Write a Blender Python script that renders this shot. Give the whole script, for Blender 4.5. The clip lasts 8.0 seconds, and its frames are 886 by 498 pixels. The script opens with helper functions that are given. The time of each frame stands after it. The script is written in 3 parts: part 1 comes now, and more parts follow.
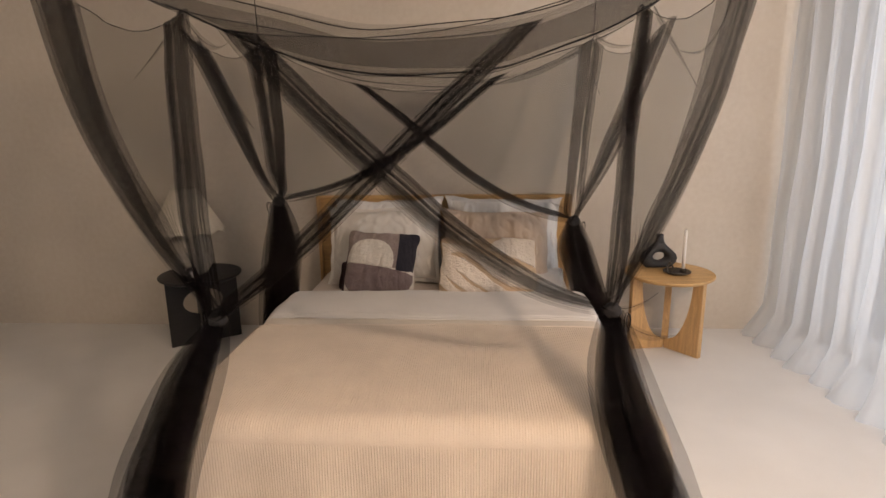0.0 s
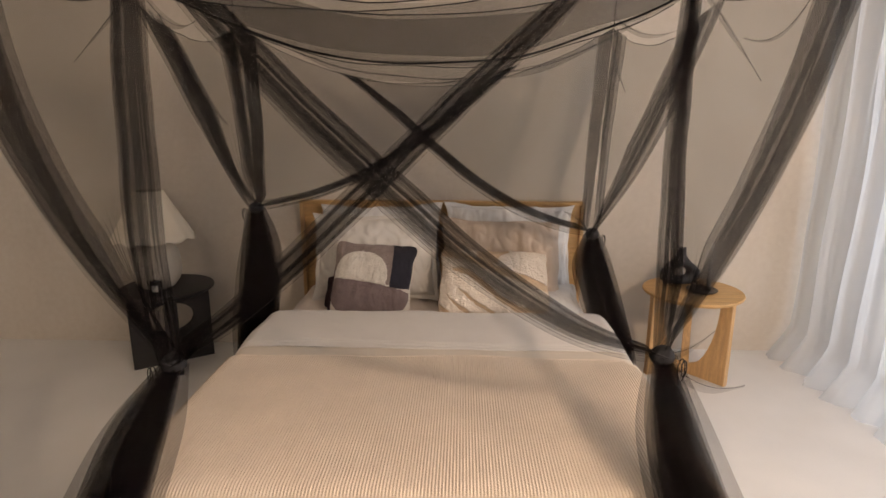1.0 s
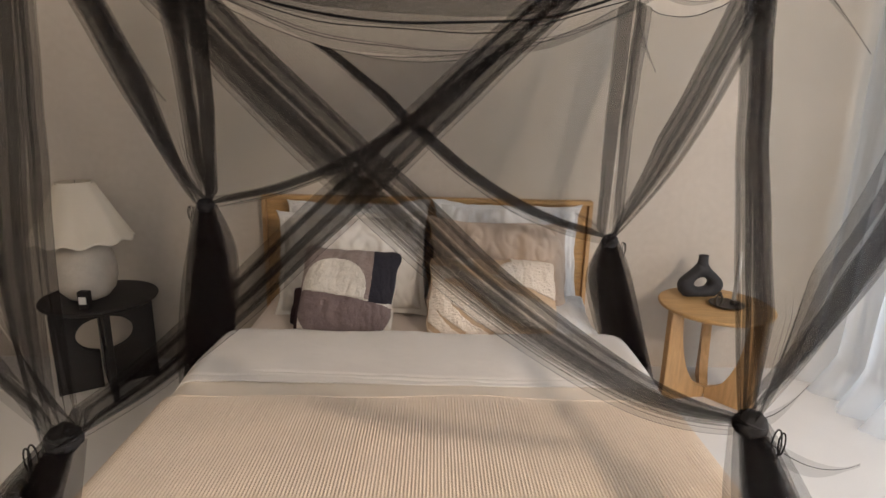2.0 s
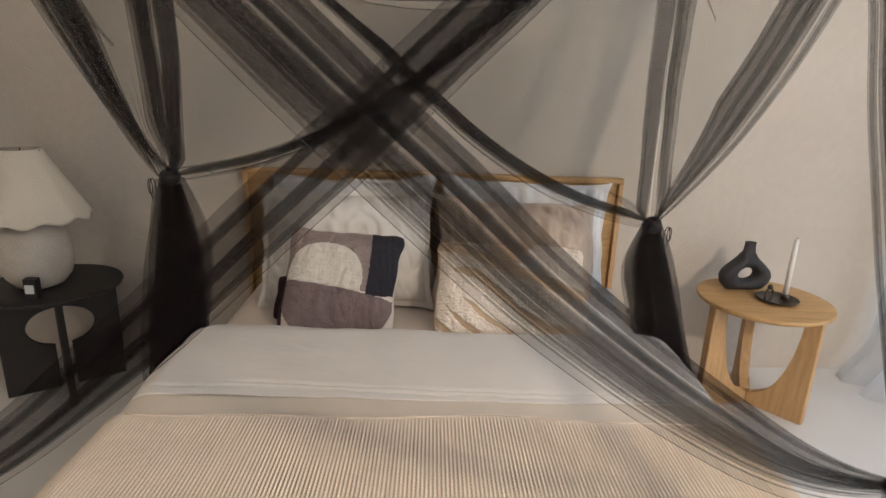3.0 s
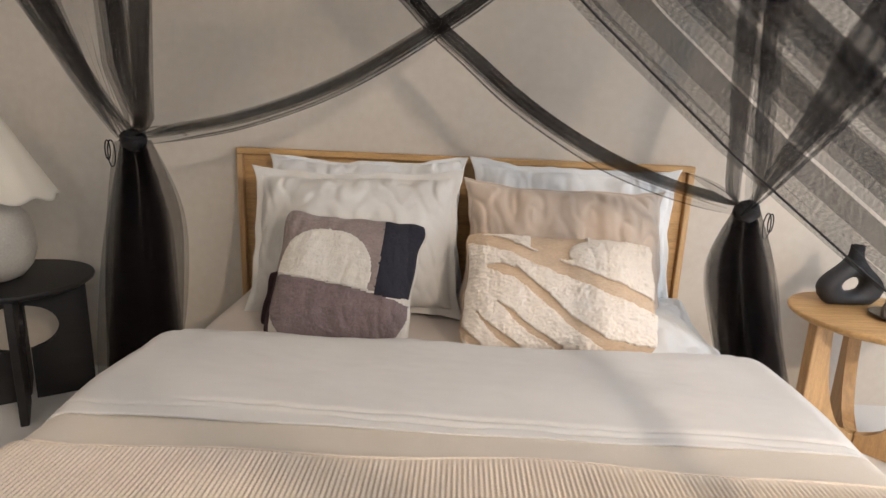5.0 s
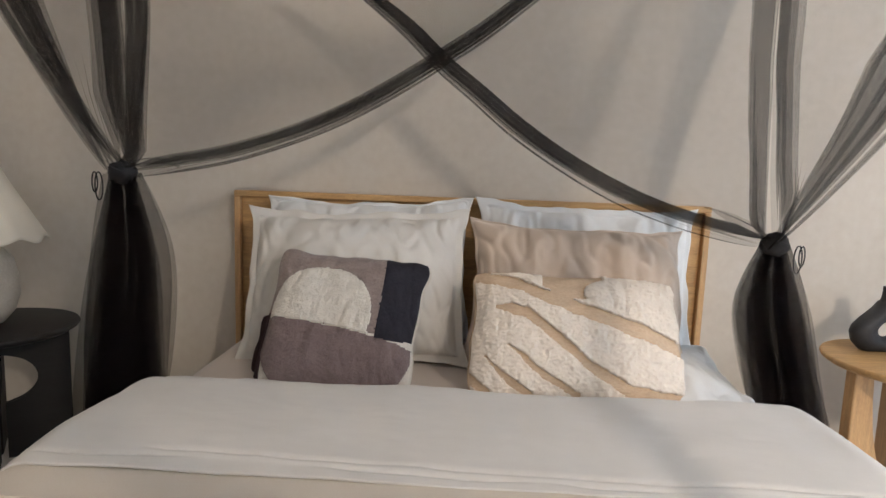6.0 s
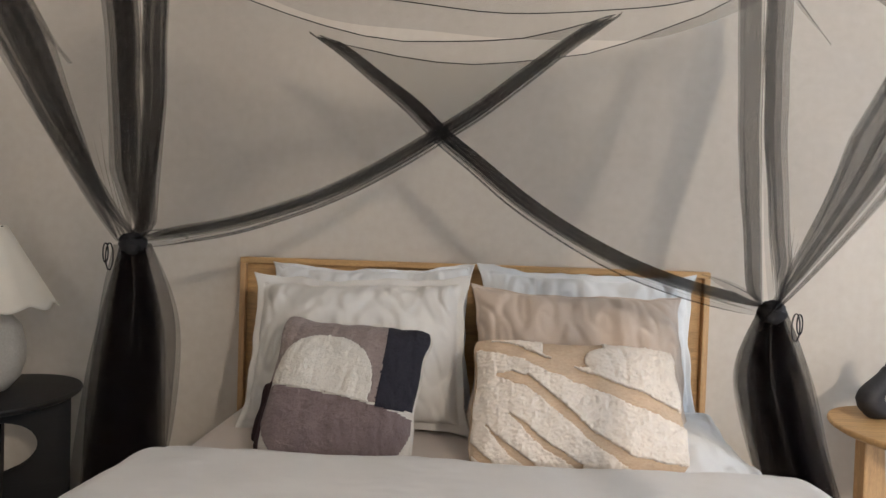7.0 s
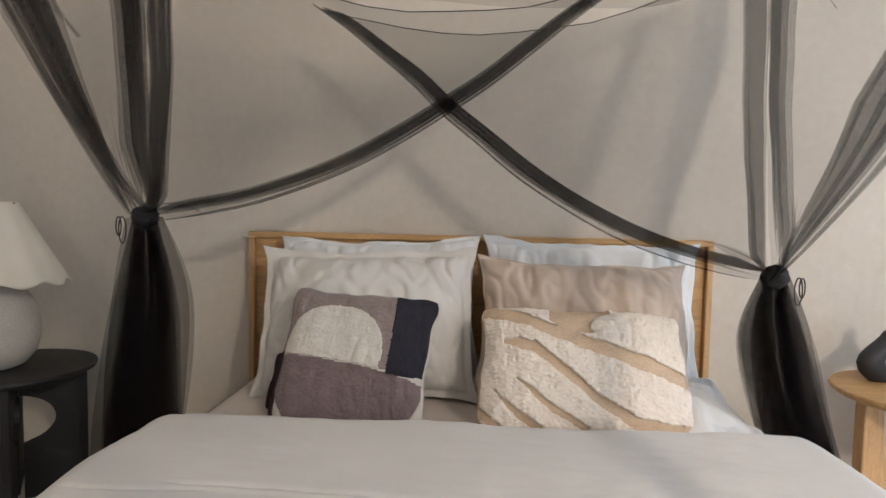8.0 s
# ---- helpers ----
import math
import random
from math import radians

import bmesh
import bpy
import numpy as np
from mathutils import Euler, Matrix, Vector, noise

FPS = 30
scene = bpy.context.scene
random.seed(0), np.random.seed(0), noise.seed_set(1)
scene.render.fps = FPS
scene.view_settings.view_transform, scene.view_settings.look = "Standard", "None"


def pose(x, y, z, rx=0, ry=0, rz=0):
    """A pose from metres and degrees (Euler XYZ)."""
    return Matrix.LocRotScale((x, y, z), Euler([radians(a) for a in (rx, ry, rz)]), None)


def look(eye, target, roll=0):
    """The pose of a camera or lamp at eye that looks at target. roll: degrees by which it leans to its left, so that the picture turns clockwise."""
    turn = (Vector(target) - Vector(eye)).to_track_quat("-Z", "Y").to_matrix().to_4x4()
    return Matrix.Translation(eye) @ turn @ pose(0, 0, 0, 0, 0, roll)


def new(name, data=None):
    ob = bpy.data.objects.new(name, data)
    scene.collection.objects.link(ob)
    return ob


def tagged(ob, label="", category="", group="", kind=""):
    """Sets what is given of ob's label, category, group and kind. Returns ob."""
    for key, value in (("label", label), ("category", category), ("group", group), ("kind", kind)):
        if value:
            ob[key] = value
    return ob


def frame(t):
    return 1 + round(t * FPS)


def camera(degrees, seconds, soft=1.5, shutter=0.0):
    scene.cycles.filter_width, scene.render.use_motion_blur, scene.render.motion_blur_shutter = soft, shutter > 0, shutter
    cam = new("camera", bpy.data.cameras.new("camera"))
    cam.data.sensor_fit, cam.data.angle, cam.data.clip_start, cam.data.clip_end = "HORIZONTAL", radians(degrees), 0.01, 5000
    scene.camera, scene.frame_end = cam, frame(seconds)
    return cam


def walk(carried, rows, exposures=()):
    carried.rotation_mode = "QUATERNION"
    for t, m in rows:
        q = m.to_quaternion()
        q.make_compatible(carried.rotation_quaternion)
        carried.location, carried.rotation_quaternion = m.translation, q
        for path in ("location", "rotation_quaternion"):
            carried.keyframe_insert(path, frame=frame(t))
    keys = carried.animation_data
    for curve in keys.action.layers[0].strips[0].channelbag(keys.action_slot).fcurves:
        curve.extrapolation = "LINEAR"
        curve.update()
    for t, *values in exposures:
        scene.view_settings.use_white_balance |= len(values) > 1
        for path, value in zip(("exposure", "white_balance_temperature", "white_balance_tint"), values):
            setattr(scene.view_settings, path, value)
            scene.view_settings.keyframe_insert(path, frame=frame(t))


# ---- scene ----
cam = camera(75.3, 8.0)
PATH = [
    (0, (0.23, -3.806, 1.455), (0.111, -1.863, 0.998), -0.8),
    (0.5, (0.219, -3.621, 1.482), (0.097, -1.683, 1.004), -0.6),
    (1, (0.127, -3.414, 1.455), (0.061, -1.47, 0.987), 0.1),
    (1.2, (0.096, -3.313, 1.46), (0.054, -1.369, 0.99), 0.5),
    (2.3, (0.027, -2.818, 1.382), (0.069, -0.886, 0.868), 1.4),
    (2.5, (0.029, -2.742, 1.355), (0.066, -0.812, 0.832), 1.4),
    (3, (-0.016, -2.573, 1.335), (0.033, -0.656, 0.768), 2.0),
    (3.5, (-0.011, -2.459, 1.266), (0.013, -0.534, 0.725), 2.3),
    (4, (0.004, -2.343, 1.191), (-0.005, -0.412, 0.671), 2.4),
    (4.5, (0.011, -2.231, 1.176), (-0.037, -0.306, 0.636), 2.4),
    (4.7, (-0.006, -2.211, 1.147), (-0.048, -0.281, 0.626), 2.5),
    (5.8, (-0.017, -2.102, 1.019), (-0.085, -0.126, 0.719), 1.8),
    (6, (-0.015, -2.091, 1.008), (-0.086, -0.108, 0.758), 2.0),
    (6.5, (-0.008, -2.105, 1.027), (-0.088, -0.11, 0.905), 1.9),
    (7, (-0.001, -2.117, 1.036), (-0.099, -0.12, 0.989), 1.8),
    (7.5, (-0.01, -2.127, 1.024), (-0.116, -0.13, 0.973), 1.6),
    (8, (-0.013, -2.141, 1.013), (-0.117, -0.147, 0.891), 1.1),
]
EXPOSURES = [(0.0, -0.42, 7150, 20), (1.2, -0.22, 7050, 19), (2.5, 0.02, 6200, 12), (3.5, 0.12, 6280, 12), (4.7, 0.38, 6150, 12), (6.0, 0.08, 5870, 10), (8.0, 0.09, 5870, 10)]
DAY_WATTS = 112.0
# unseen warm lamps: the first casts the shadows, the second is added fill
WARM_LAMPS = (((1.62, -3.65, 2.18), 150.0), ((-0.9, -5.0, 2.25), 16.0))
NET_COVER = 0.22
walk(cam, [(t, look(eye, target, roll)) for t, eye, target, roll in PATH], EXPOSURES)

scene.cycles.transparent_max_bounces = 32

# ---- light ----
world = bpy.data.worlds.new("sky")
scene.world = world
world.use_nodes = True
sky = world.node_tree.nodes.new("ShaderNodeTexSky")
sky.sky_type, sky.sun_disc = "NISHITA", False
sky.sun_elevation, sky.sun_rotation = radians(24), radians(143)
world.node_tree.links.new(sky.outputs[0], world.node_tree.nodes["Background"].inputs[0])
world.node_tree.nodes["Background"].inputs[1].default_value = 0.12


def area_light(name, place, target, size, size_y, watts, colour, shape="RECTANGLE"):
    data = bpy.data.lights.new(name, "AREA")
    data.shape, data.size, data.energy, data.color = shape, size, watts, colour
    if shape == "RECTANGLE":
        data.size_y = size_y
    ob = new(name, data)
    ob.matrix_world = look(place, target)
    return ob


# daylight in the window opening, and two unseen warm bulbs behind the viewer
area_light("window_daylight", (2.62, -4.2, 1.35), (0, -4.2, 1.1), 7.6, 2.3, DAY_WATTS, (0.74, 0.88, 1.0))
for at, watts in WARM_LAMPS:
    bulb = bpy.data.lights.new("unseen_warm_bulb", "POINT")
    bulb.energy, bulb.color, bulb.shadow_soft_size = watts, (1.0, 0.81, 0.60), 0.07
    new("unseen_warm_bulb", bulb).location = at


# ---- materials ----
def nodes_of(name):
    mat = bpy.data.materials.new(name)
    mat.use_nodes = True
    return mat, mat.node_tree.nodes, mat.node_tree.links


def surface(name, colour, rough=0.8, var=0.12, scale=6.0, fine=120.0, bump=0.15, depth=0.002, metal=0.0, sheen=0.0, stretch=(1, 1, 1), tint=None):
    """A surface with broad stains and fine grain in colour and relief."""
    mat, nodes, links = nodes_of(name)
    bsdf = nodes["Principled BSDF"]
    coord, mapping = nodes.new("ShaderNodeTexCoord"), nodes.new("ShaderNodeMapping")
    mapping.inputs["Scale"].default_value = stretch
    links.new(coord.outputs["Object"], mapping.inputs["Vector"])
    broad, grain = nodes.new("ShaderNodeTexNoise"), nodes.new("ShaderNodeTexNoise")
    broad.inputs["Scale"].default_value, broad.inputs["Detail"].default_value = scale, 5
    grain.inputs["Scale"].default_value, grain.inputs["Detail"].default_value = fine, 3
    for n in (broad, grain):
        links.new(mapping.outputs[0], n.inputs["Vector"])
    ramp = nodes.new("ShaderNodeValToRGB")
    lo = tuple(c * (1 - var) for c in colour)
    hi = tuple(min(1, c * (1 + var * 0.6)) for c in (tint or colour))
    ramp.color_ramp.elements[0].color, ramp.color_ramp.elements[1].color = (*lo, 1), (*hi, 1)
    ramp.color_ramp.elements[0].position, ramp.color_ramp.elements[1].position = 0.3, 0.7
    links.new(broad.outputs["Fac"], ramp.inputs["Fac"])
    mix = nodes.new("ShaderNodeMix")
    mix.data_type, mix.blend_type = "RGBA", "OVERLAY"
    mix.inputs["Factor"].default_value = min(1.0, var * 2)
    links.new(ramp.outputs["Color"], mix.inputs["A"])
    links.new(grain.outputs["Fac"], mix.inputs["B"])
    links.new(mix.outputs["Result"], bsdf.inputs["Base Color"])
    relief = nodes.new("ShaderNodeBump")
    relief.inputs["Strength"].default_value, relief.inputs["Distance"].default_value = bump, depth
    links.new(grain.outputs["Fac"], relief.inputs["Height"])
    links.new(relief.outputs["Normal"], bsdf.inputs["Normal"])
    bsdf.inputs["Roughness"].default_value, bsdf.inputs["Metallic"].default_value = rough, metal
    bsdf.inputs["Sheen Weight"].default_value = sheen
    return mat


def sheer(name, colour, cover, weave=0.0, pitch=0.0023, through_light=0.5):
    """Thin cloth: part of it is holes, the rest is thread that reflects and passes light."""
    mat, nodes, links = nodes_of(name)
    nodes.remove(nodes["Principled BSDF"])
    hole, thread, glow = nodes.new("ShaderNodeBsdfTransparent"), nodes.new("ShaderNodeBsdfDiffuse"), nodes.new("ShaderNodeBsdfTranslucent")
    thread.inputs["Color"].default_value = glow.inputs["Color"].default_value = (*colour, 1)
    cloth, mix = nodes.new("ShaderNodeMixShader"), nodes.new("ShaderNodeMixShader")
    cloth.inputs["Fac"].default_value = through_light
    links.new(thread.outputs[0], cloth.inputs[1])
    links.new(glow.outputs[0], cloth.inputs[2])
    links.new(hole.outputs[0], mix.inputs[1])
    links.new(cloth.outputs[0], mix.inputs[2])
    links.new(mix.outputs[0], nodes["Material Output"].inputs["Surface"])
    mix.inputs["Fac"].default_value = cover
    if weave:
        uv, split = nodes.new("ShaderNodeUVMap"), nodes.new("ShaderNodeSeparateXYZ")
        uv.uv_map = "cloth"
        wander, shift, bent = nodes.new("ShaderNodeTexNoise"), nodes.new("ShaderNodeVectorMath"), nodes.new("ShaderNodeVectorMath")
        wander.inputs["Scale"].default_value = 55.0
        shift.operation, bent.operation = "SCALE", "ADD"
        shift.inputs["Scale"].default_value = 0.010
        links.new(uv.outputs[0], wander.inputs["Vector"])
        links.new(wander.outputs["Color"], shift.inputs[0])
        links.new(uv.outputs[0], bent.inputs[0])
        links.new(shift.outputs[0], bent.inputs[1])
        links.new(bent.outputs[0], split.inputs[0])
        waves = []
        for axis in "XY":
            mul, sine = nodes.new("ShaderNodeMath"), nodes.new("ShaderNodeMath")
            mul.operation, sine.operation = "MULTIPLY", "SINE"
            mul.inputs[1].default_value = 2 * math.pi / pitch
            links.new(split.outputs[axis], mul.inputs[0])
            links.new(mul.outputs[0], sine.inputs[0])
            waves.append(sine)
        top, last = nodes.new("ShaderNodeMath"), nodes.new("ShaderNodeMath")
        top.operation, last.operation = "MULTIPLY", "MULTIPLY_ADD"
        links.new(waves[0].outputs[0], top.inputs[0])
        links.new(waves[1].outputs[0], top.inputs[1])
        links.new(top.outputs[0], last.inputs[0])
        last.inputs[1].default_value, last.inputs[2].default_value = weave, cover
        last.use_clamp = True
        links.new(last.outputs[0], mix.inputs["Fac"])
    return mat


M_WALL = surface("plaster", (0.60, 0.54, 0.47), 0.92, 0.055, 1.3, 30, 0.10, 0.004, tint=(0.62, 0.565, 0.495))
M_FLOOR = surface("pale_floor", (0.75, 0.74, 0.725), 0.55, 0.05, 2.5, 160, 0.10, 0.001)
M_CEILING = surface("ceiling_paint", (0.80, 0.79, 0.77), 0.9, 0.04)
M_OAK = surface("oak", (0.55, 0.335, 0.14), 0.5, 0.22, 5, 60, 0.15, 0.001, stretch=(1.2, 14, 14))
M_OAK_UP = surface("oak_upright", (0.56, 0.345, 0.16), 0.5, 0.2, 5, 60, 0.15, 0.001, stretch=(14, 14, 1.2))
M_BLACK = surface("black_stained_wood", (0.012, 0.011, 0.012), 0.55, 0.3, 5, 90, 0.15, 0.001, stretch=(1, 8, 8))
M_DUVET = surface("washed_linen_white", (0.70, 0.665, 0.63), 0.95, 0.06, 5, 500, 0.25, 0.001, sheen=0.2)
M_SAND = surface("sand_cotton", (0.67, 0.59, 0.50), 0.95, 0.07, 5, 500, 0.25, 0.001, sheen=0.2)
M_SHEET = surface("blush_sheet", (0.64, 0.56, 0.50), 0.95, 0.06, 5, 500, 0.2, 0.001, sheen=0.2)
M_SPREAD = surface("waffle_cotton", (0.71, 0.605, 0.50), 0.95, 0.05, 9, 260, 0.45, 0.003, sheen=0.2)
M_PILLOW = surface("white_cotton", (0.76, 0.76, 0.76), 0.93, 0.05, 6, 500, 0.2, 0.001, sheen=0.15)
M_LINEN = surface("pale_grey_linen", (0.68, 0.65, 0.61), 0.95, 0.06, 6, 500, 0.25, 0.001, sheen=0.15)
M_BEIGE = surface("beige_cotton", (0.60, 0.49, 0.40), 0.95, 0.06, 6, 500, 0.2, 0.001, sheen=0.15)
M_TUFT = surface("cream_tufting", (0.80, 0.715, 0.625), 0.98, 0.06, 40, 160, 0.5, 0.005, sheen=0.2)
M_WEAVE = surface("sand_weave", (0.60, 0.45, 0.315), 0.95, 0.10, 30, 200, 0.6, 0.003, stretch=(0.5, 1, 1))
M_MAUVE = surface("mauve_wool", (0.175, 0.130, 0.128), 0.97, 0.14, 25, 240, 0.7, 0.004, sheen=0.2)
M_TAUPE = surface("taupe_wool", (0.26, 0.205, 0.19), 0.97, 0.14, 25, 240, 0.6, 0.004, sheen=0.2)
M_NAVY = surface("ink_wool", (0.018, 0.017, 0.026), 0.97, 0.2, 25, 240, 0.6, 0.004)
M_IVORY = surface("ivory_wool", (0.66, 0.62, 0.56), 0.97, 0.08, 40, 240, 0.8, 0.005)
M_MAROON = surface("maroon_wool", (0.035, 0.014, 0.018), 0.97, 0.2, 25, 240, 0.6, 0.004)
M_CERAMIC = surface("dark_matt_ceramic", (0.030, 0.030, 0.034), 0.62, 0.2, 12, 200, 0.2, 0.001)
M_STONE = surface("pale_glazed_ceramic", (0.62, 0.57, 0.50), 0.45, 0.12, 9, 150, 0.25, 0.002)
M_SHADE = surface("cream_lampshade", (0.74, 0.68, 0.58), 0.95, 0.05, 6, 400, 0.3, 0.001)
M_METAL = surface("aged_metal", (0.10, 0.085, 0.07), 0.45, 0.25, 20, 200, 0.2, 0.001, metal=0.8)
M_WAX = surface("white_wax", (0.82, 0.80, 0.76), 0.5, 0.03)
M_CARD = surface("white_card", (0.80, 0.80, 0.78), 0.8, 0.03)
M_CORD = surface("black_cord", (0.010, 0.009, 0.010), 0.9, 0.2)
M_FRAME = surface("white_window_paint", (0.78, 0.78, 0.77), 0.5, 0.03)
M_NET = sheer("black_tulle", (0.015, 0.0125, 0.0135), NET_COVER, NET_COVER * 0.42)
M_CURTAIN = sheer("white_voile", (0.74, 0.75, 0.76), 0.70, through_light=0.5)
M_GLASS, g_nodes, g_links = nodes_of("window_glass")
g_nodes["Principled BSDF"].inputs["Transmission Weight"].default_value = 1.0
g_nodes["Principled BSDF"].inputs["Roughness"].default_value = 0.0


# ---- mesh helpers ----
def empty(name, at=(0, 0, 0), turn=0.0):
    ob = new(name)
    ob.matrix_world = pose(*at, 0, 0, turn)
    return ob


def put_mesh(name, verts, faces, material, parent=None, label="", smooth=True, uv=None):
    me = bpy.data.meshes.new(name)
    me.from_pydata([tuple(map(float, v)) for v in verts], [], [tuple(map(int, q)) for q in faces])
    if uv is not None:
        layer = me.uv_layers.new(name="cloth")
        index = np.empty(len(me.loops), int)
        me.loops.foreach_get("vertex_index", index)
        layer.data.foreach_set("uv", np.asarray(uv, float)[index].ravel())
    me.materials.append(material)
    me.polygons.foreach_set("use_smooth", [smooth] * len(me.polygons))
    me.update()
    ob = new(name, me)
    ob.parent = parent
    return tagged(ob, label=label) if label else ob


def part(name, bm, material, parent=None, label="", smooth=False):
    me = bpy.data.meshes.new(name)
    bmesh.ops.recalc_face_normals(bm, faces=bm.faces)
    bm.to_mesh(me)
    bm.free()
    me.materials.append(material)
    me.polygons.foreach_set("use_smooth", [smooth] * len(me.polygons))
    ob = new(name, me)
    ob.parent = parent
    return tagged(ob, label=label) if label else ob


def box(x0, x1, y0, y1, z0, z1, bevel=0.0, seg=2):
    bm = bmesh.new()
    bmesh.ops.create_cube(bm, size=1)
    for v in bm.verts:
        v.co = (x0 + (v.co.x + 0.5) * (x1 - x0), y0 + (v.co.y + 0.5) * (y1 - y0), z0 + (v.co.z + 0.5) * (z1 - z0))
    if bevel:
        bmesh.ops.bevel(bm, geom=bm.edges[:], offset=bevel, segments=seg, affect="EDGES", profile=0.5)
    return bm


def grid_faces(rows, cols, wrap=False):
    out = []
    for i in range(rows - 1):
        for j in range(cols if wrap else cols - 1):
            k = (j + 1) % cols
            out.append((i * cols + j, i * cols + k, (i + 1) * cols + k, (i + 1) * cols + j))
    return out


def lathe(profile, count=40):
    """A turned body from (radius, height) pairs."""
    bm = bmesh.new()
    rings = []
    for r, z in profile:
        rings.append([bm.verts.new((r * math.cos(2 * math.pi * k / count), r * math.sin(2 * math.pi * k / count), z)) for k in range(count)])
    for a, b in zip(rings, rings[1:]):
        for k in range(count):
            bm.faces.new((a[k], a[(k + 1) % count], b[(k + 1) % count], b[k]))
    bm.faces.new(rings[0])
    bm.faces.new(rings[-1])
    return bm


def tube(points, radius, sides=8):
    """A round cord along points."""
    pts = [Vector(p) for p in points]
    bm = bmesh.new()
    rings = []
    for i, p in enumerate(pts):
        way = (pts[min(i + 1, len(pts) - 1)] - pts[max(i - 1, 0)]).normalized()
        side = way.cross(Vector((0.31, 0.17, 0.93))).normalized()
        up = way.cross(side)
        r = radius[i] if isinstance(radius, (list, tuple)) else radius
        rings.append([bm.verts.new(p + r * (math.cos(2 * math.pi * k / sides) * side + math.sin(2 * math.pi * k / sides) * up)) for k in range(sides)])
    for a, b in zip(rings, rings[1:]):
        for k in range(sides):
            bm.faces.new((a[k], a[(k + 1) % sides], b[(k + 1) % sides], b[k]))
    bm.faces.new(rings[0])
    bm.faces.new(rings[-1])
    return bm


def bezier(c, t):
    c = np.asarray(c, float)
    t = np.asarray(t, float)[..., None]
    return (1 - t) ** 3 * c[0] + 3 * t * (1 - t) ** 2 * c[1] + 3 * t * t * (1 - t) * c[2] + t ** 3 * c[3]


def rough_noise(x, y, z, scale):
    return noise.noise(Vector((x * scale, y * scale, z * scale)))


# ---- the room ----
X0, X1, Y0, Y1, TOP = -3.6, 2.46, -8.5, 0.0, 2.70
tagged(part("floor", box(X0 - 0.2, X1 + 0.2, Y0 - 0.2, Y1 + 0.2, -0.15, 0.0), M_FLOOR), "smooth pale off-white seamless floor", "floor", kind="structure")
tagged(part("ceiling", box(X0 - 0.2, X1 + 0.2, Y0 - 0.2, Y1 + 0.2, TOP, TOP + 0.15), M_CEILING), "plain white painted ceiling", "ceiling", kind="structure")
tagged(part("wall_north", box(X0 - 0.2, X1 + 0.2, 0.0, 0.2, 0.0, TOP), M_WALL), "warm taupe plastered wall behind the bed", "wall", kind="structure")
tagged(part("wall_south", box(X0 - 0.2, X1 + 0.2, Y0 - 0.2, Y0, 0.0, TOP), M_WALL), "warm taupe plastered wall", "wall", kind="structure")
tagged(part("wall_west", box(X0 - 0.2, X0, Y0, 0.0, 0.0, TOP), M_WALL), "warm taupe plastered wall", "wall", kind="structure")
WY0, WY1, WZ0, WZ1 = -8.1, -0.30, 0.06, 2.60
east = bmesh.new()
for y0, y1, z0, z1 in ((Y0, WY0, 0, TOP), (WY1, 0, 0, TOP), (WY0, WY1, 0, WZ0), (WY0, WY1, WZ1, TOP)):
    piece = box(X1, X1 + 0.2, y0, y1, z0, z1)
    me_tmp = bpy.data.meshes.new("tmp")
    piece.to_mesh(me_tmp)
    piece.free()
    east.from_mesh(me_tmp)
    bpy.data.meshes.remove(me_tmp)
tagged(part("wall_east", east, M_WALL), "warm taupe plastered wall with a wide window opening", "wall", kind="structure")
window = tagged(empty("window_1", (X1 + 0.1, 0, 0)), "wide white framed window behind sheer curtains", "window", kind="structure")
for y in np.linspace(WY0, WY1, 5):
    part("window_frame", box(-0.03, 0.03, y - 0.03, y + 0.03, WZ0, WZ1, 0.004), M_FRAME, window)
for z in (WZ0 + 0.03, WZ1 - 0.03):
    part("window_frame", box(-0.028, 0.028, WY0 + 0.03, WY1 - 0.03, z - 0.03, z + 0.03, 0.004), M_FRAME, window)
for a, b in zip(np.linspace(WY0, WY1, 5), np.linspace(WY0, WY1, 5)[1:]):
    pane = part("pane", box(-0.003, 0.003, a + 0.03, b - 0.03, WZ0 + 0.06, WZ1 - 0.06), M_GLASS, window)
    pane.visible_shadow = False


# ---- sheer curtains ----
def curtain(y0, y1, seed):
    """One length of voile: soft folds that open towards the floor and lie on it."""
    cols, rows = int((y1 - y0) / 0.012), 40
    centre = []
    phase = 0.0
    for j in range(cols):
        y = y0 + (y1 - y0) * j / (cols - 1)
        phase += 0.012 * 2 * math.pi / (0.19 + 0.09 * rough_noise(y, seed, 0, 2.3))
        centre.append((y, phase))
    verts, uv = [], []
    for i in range(rows):
        v = i / (rows - 1)
        z = 2.62 * (1 - v) + 0.006
        for y, ph in centre:
            amp = 0.024 + 0.026 * v + 0.014 * rough_noise(y, z, seed, 1.7)
            x = 2.15 + amp * math.sin(ph + 0.5 * math.sin(2.1 * z + y)) + 0.02 * rough_noise(y, z, 3, 2.2) * v + 0.009 * math.sin(2.6 * ph + 1.5 * z) + 0.006 * math.sin(4.3 * ph - z)
            yy = y + 0.018 * math.cos(ph) * v
            if v > 0.93:
                x -= (v - 0.93) * 2.2 * (0.5 + 0.5 * rough_noise(y, 0, seed, 3.1))
            verts.append((x, yy, z))
            uv.append((y, z))
    return verts, grid_faces(rows, cols), uv


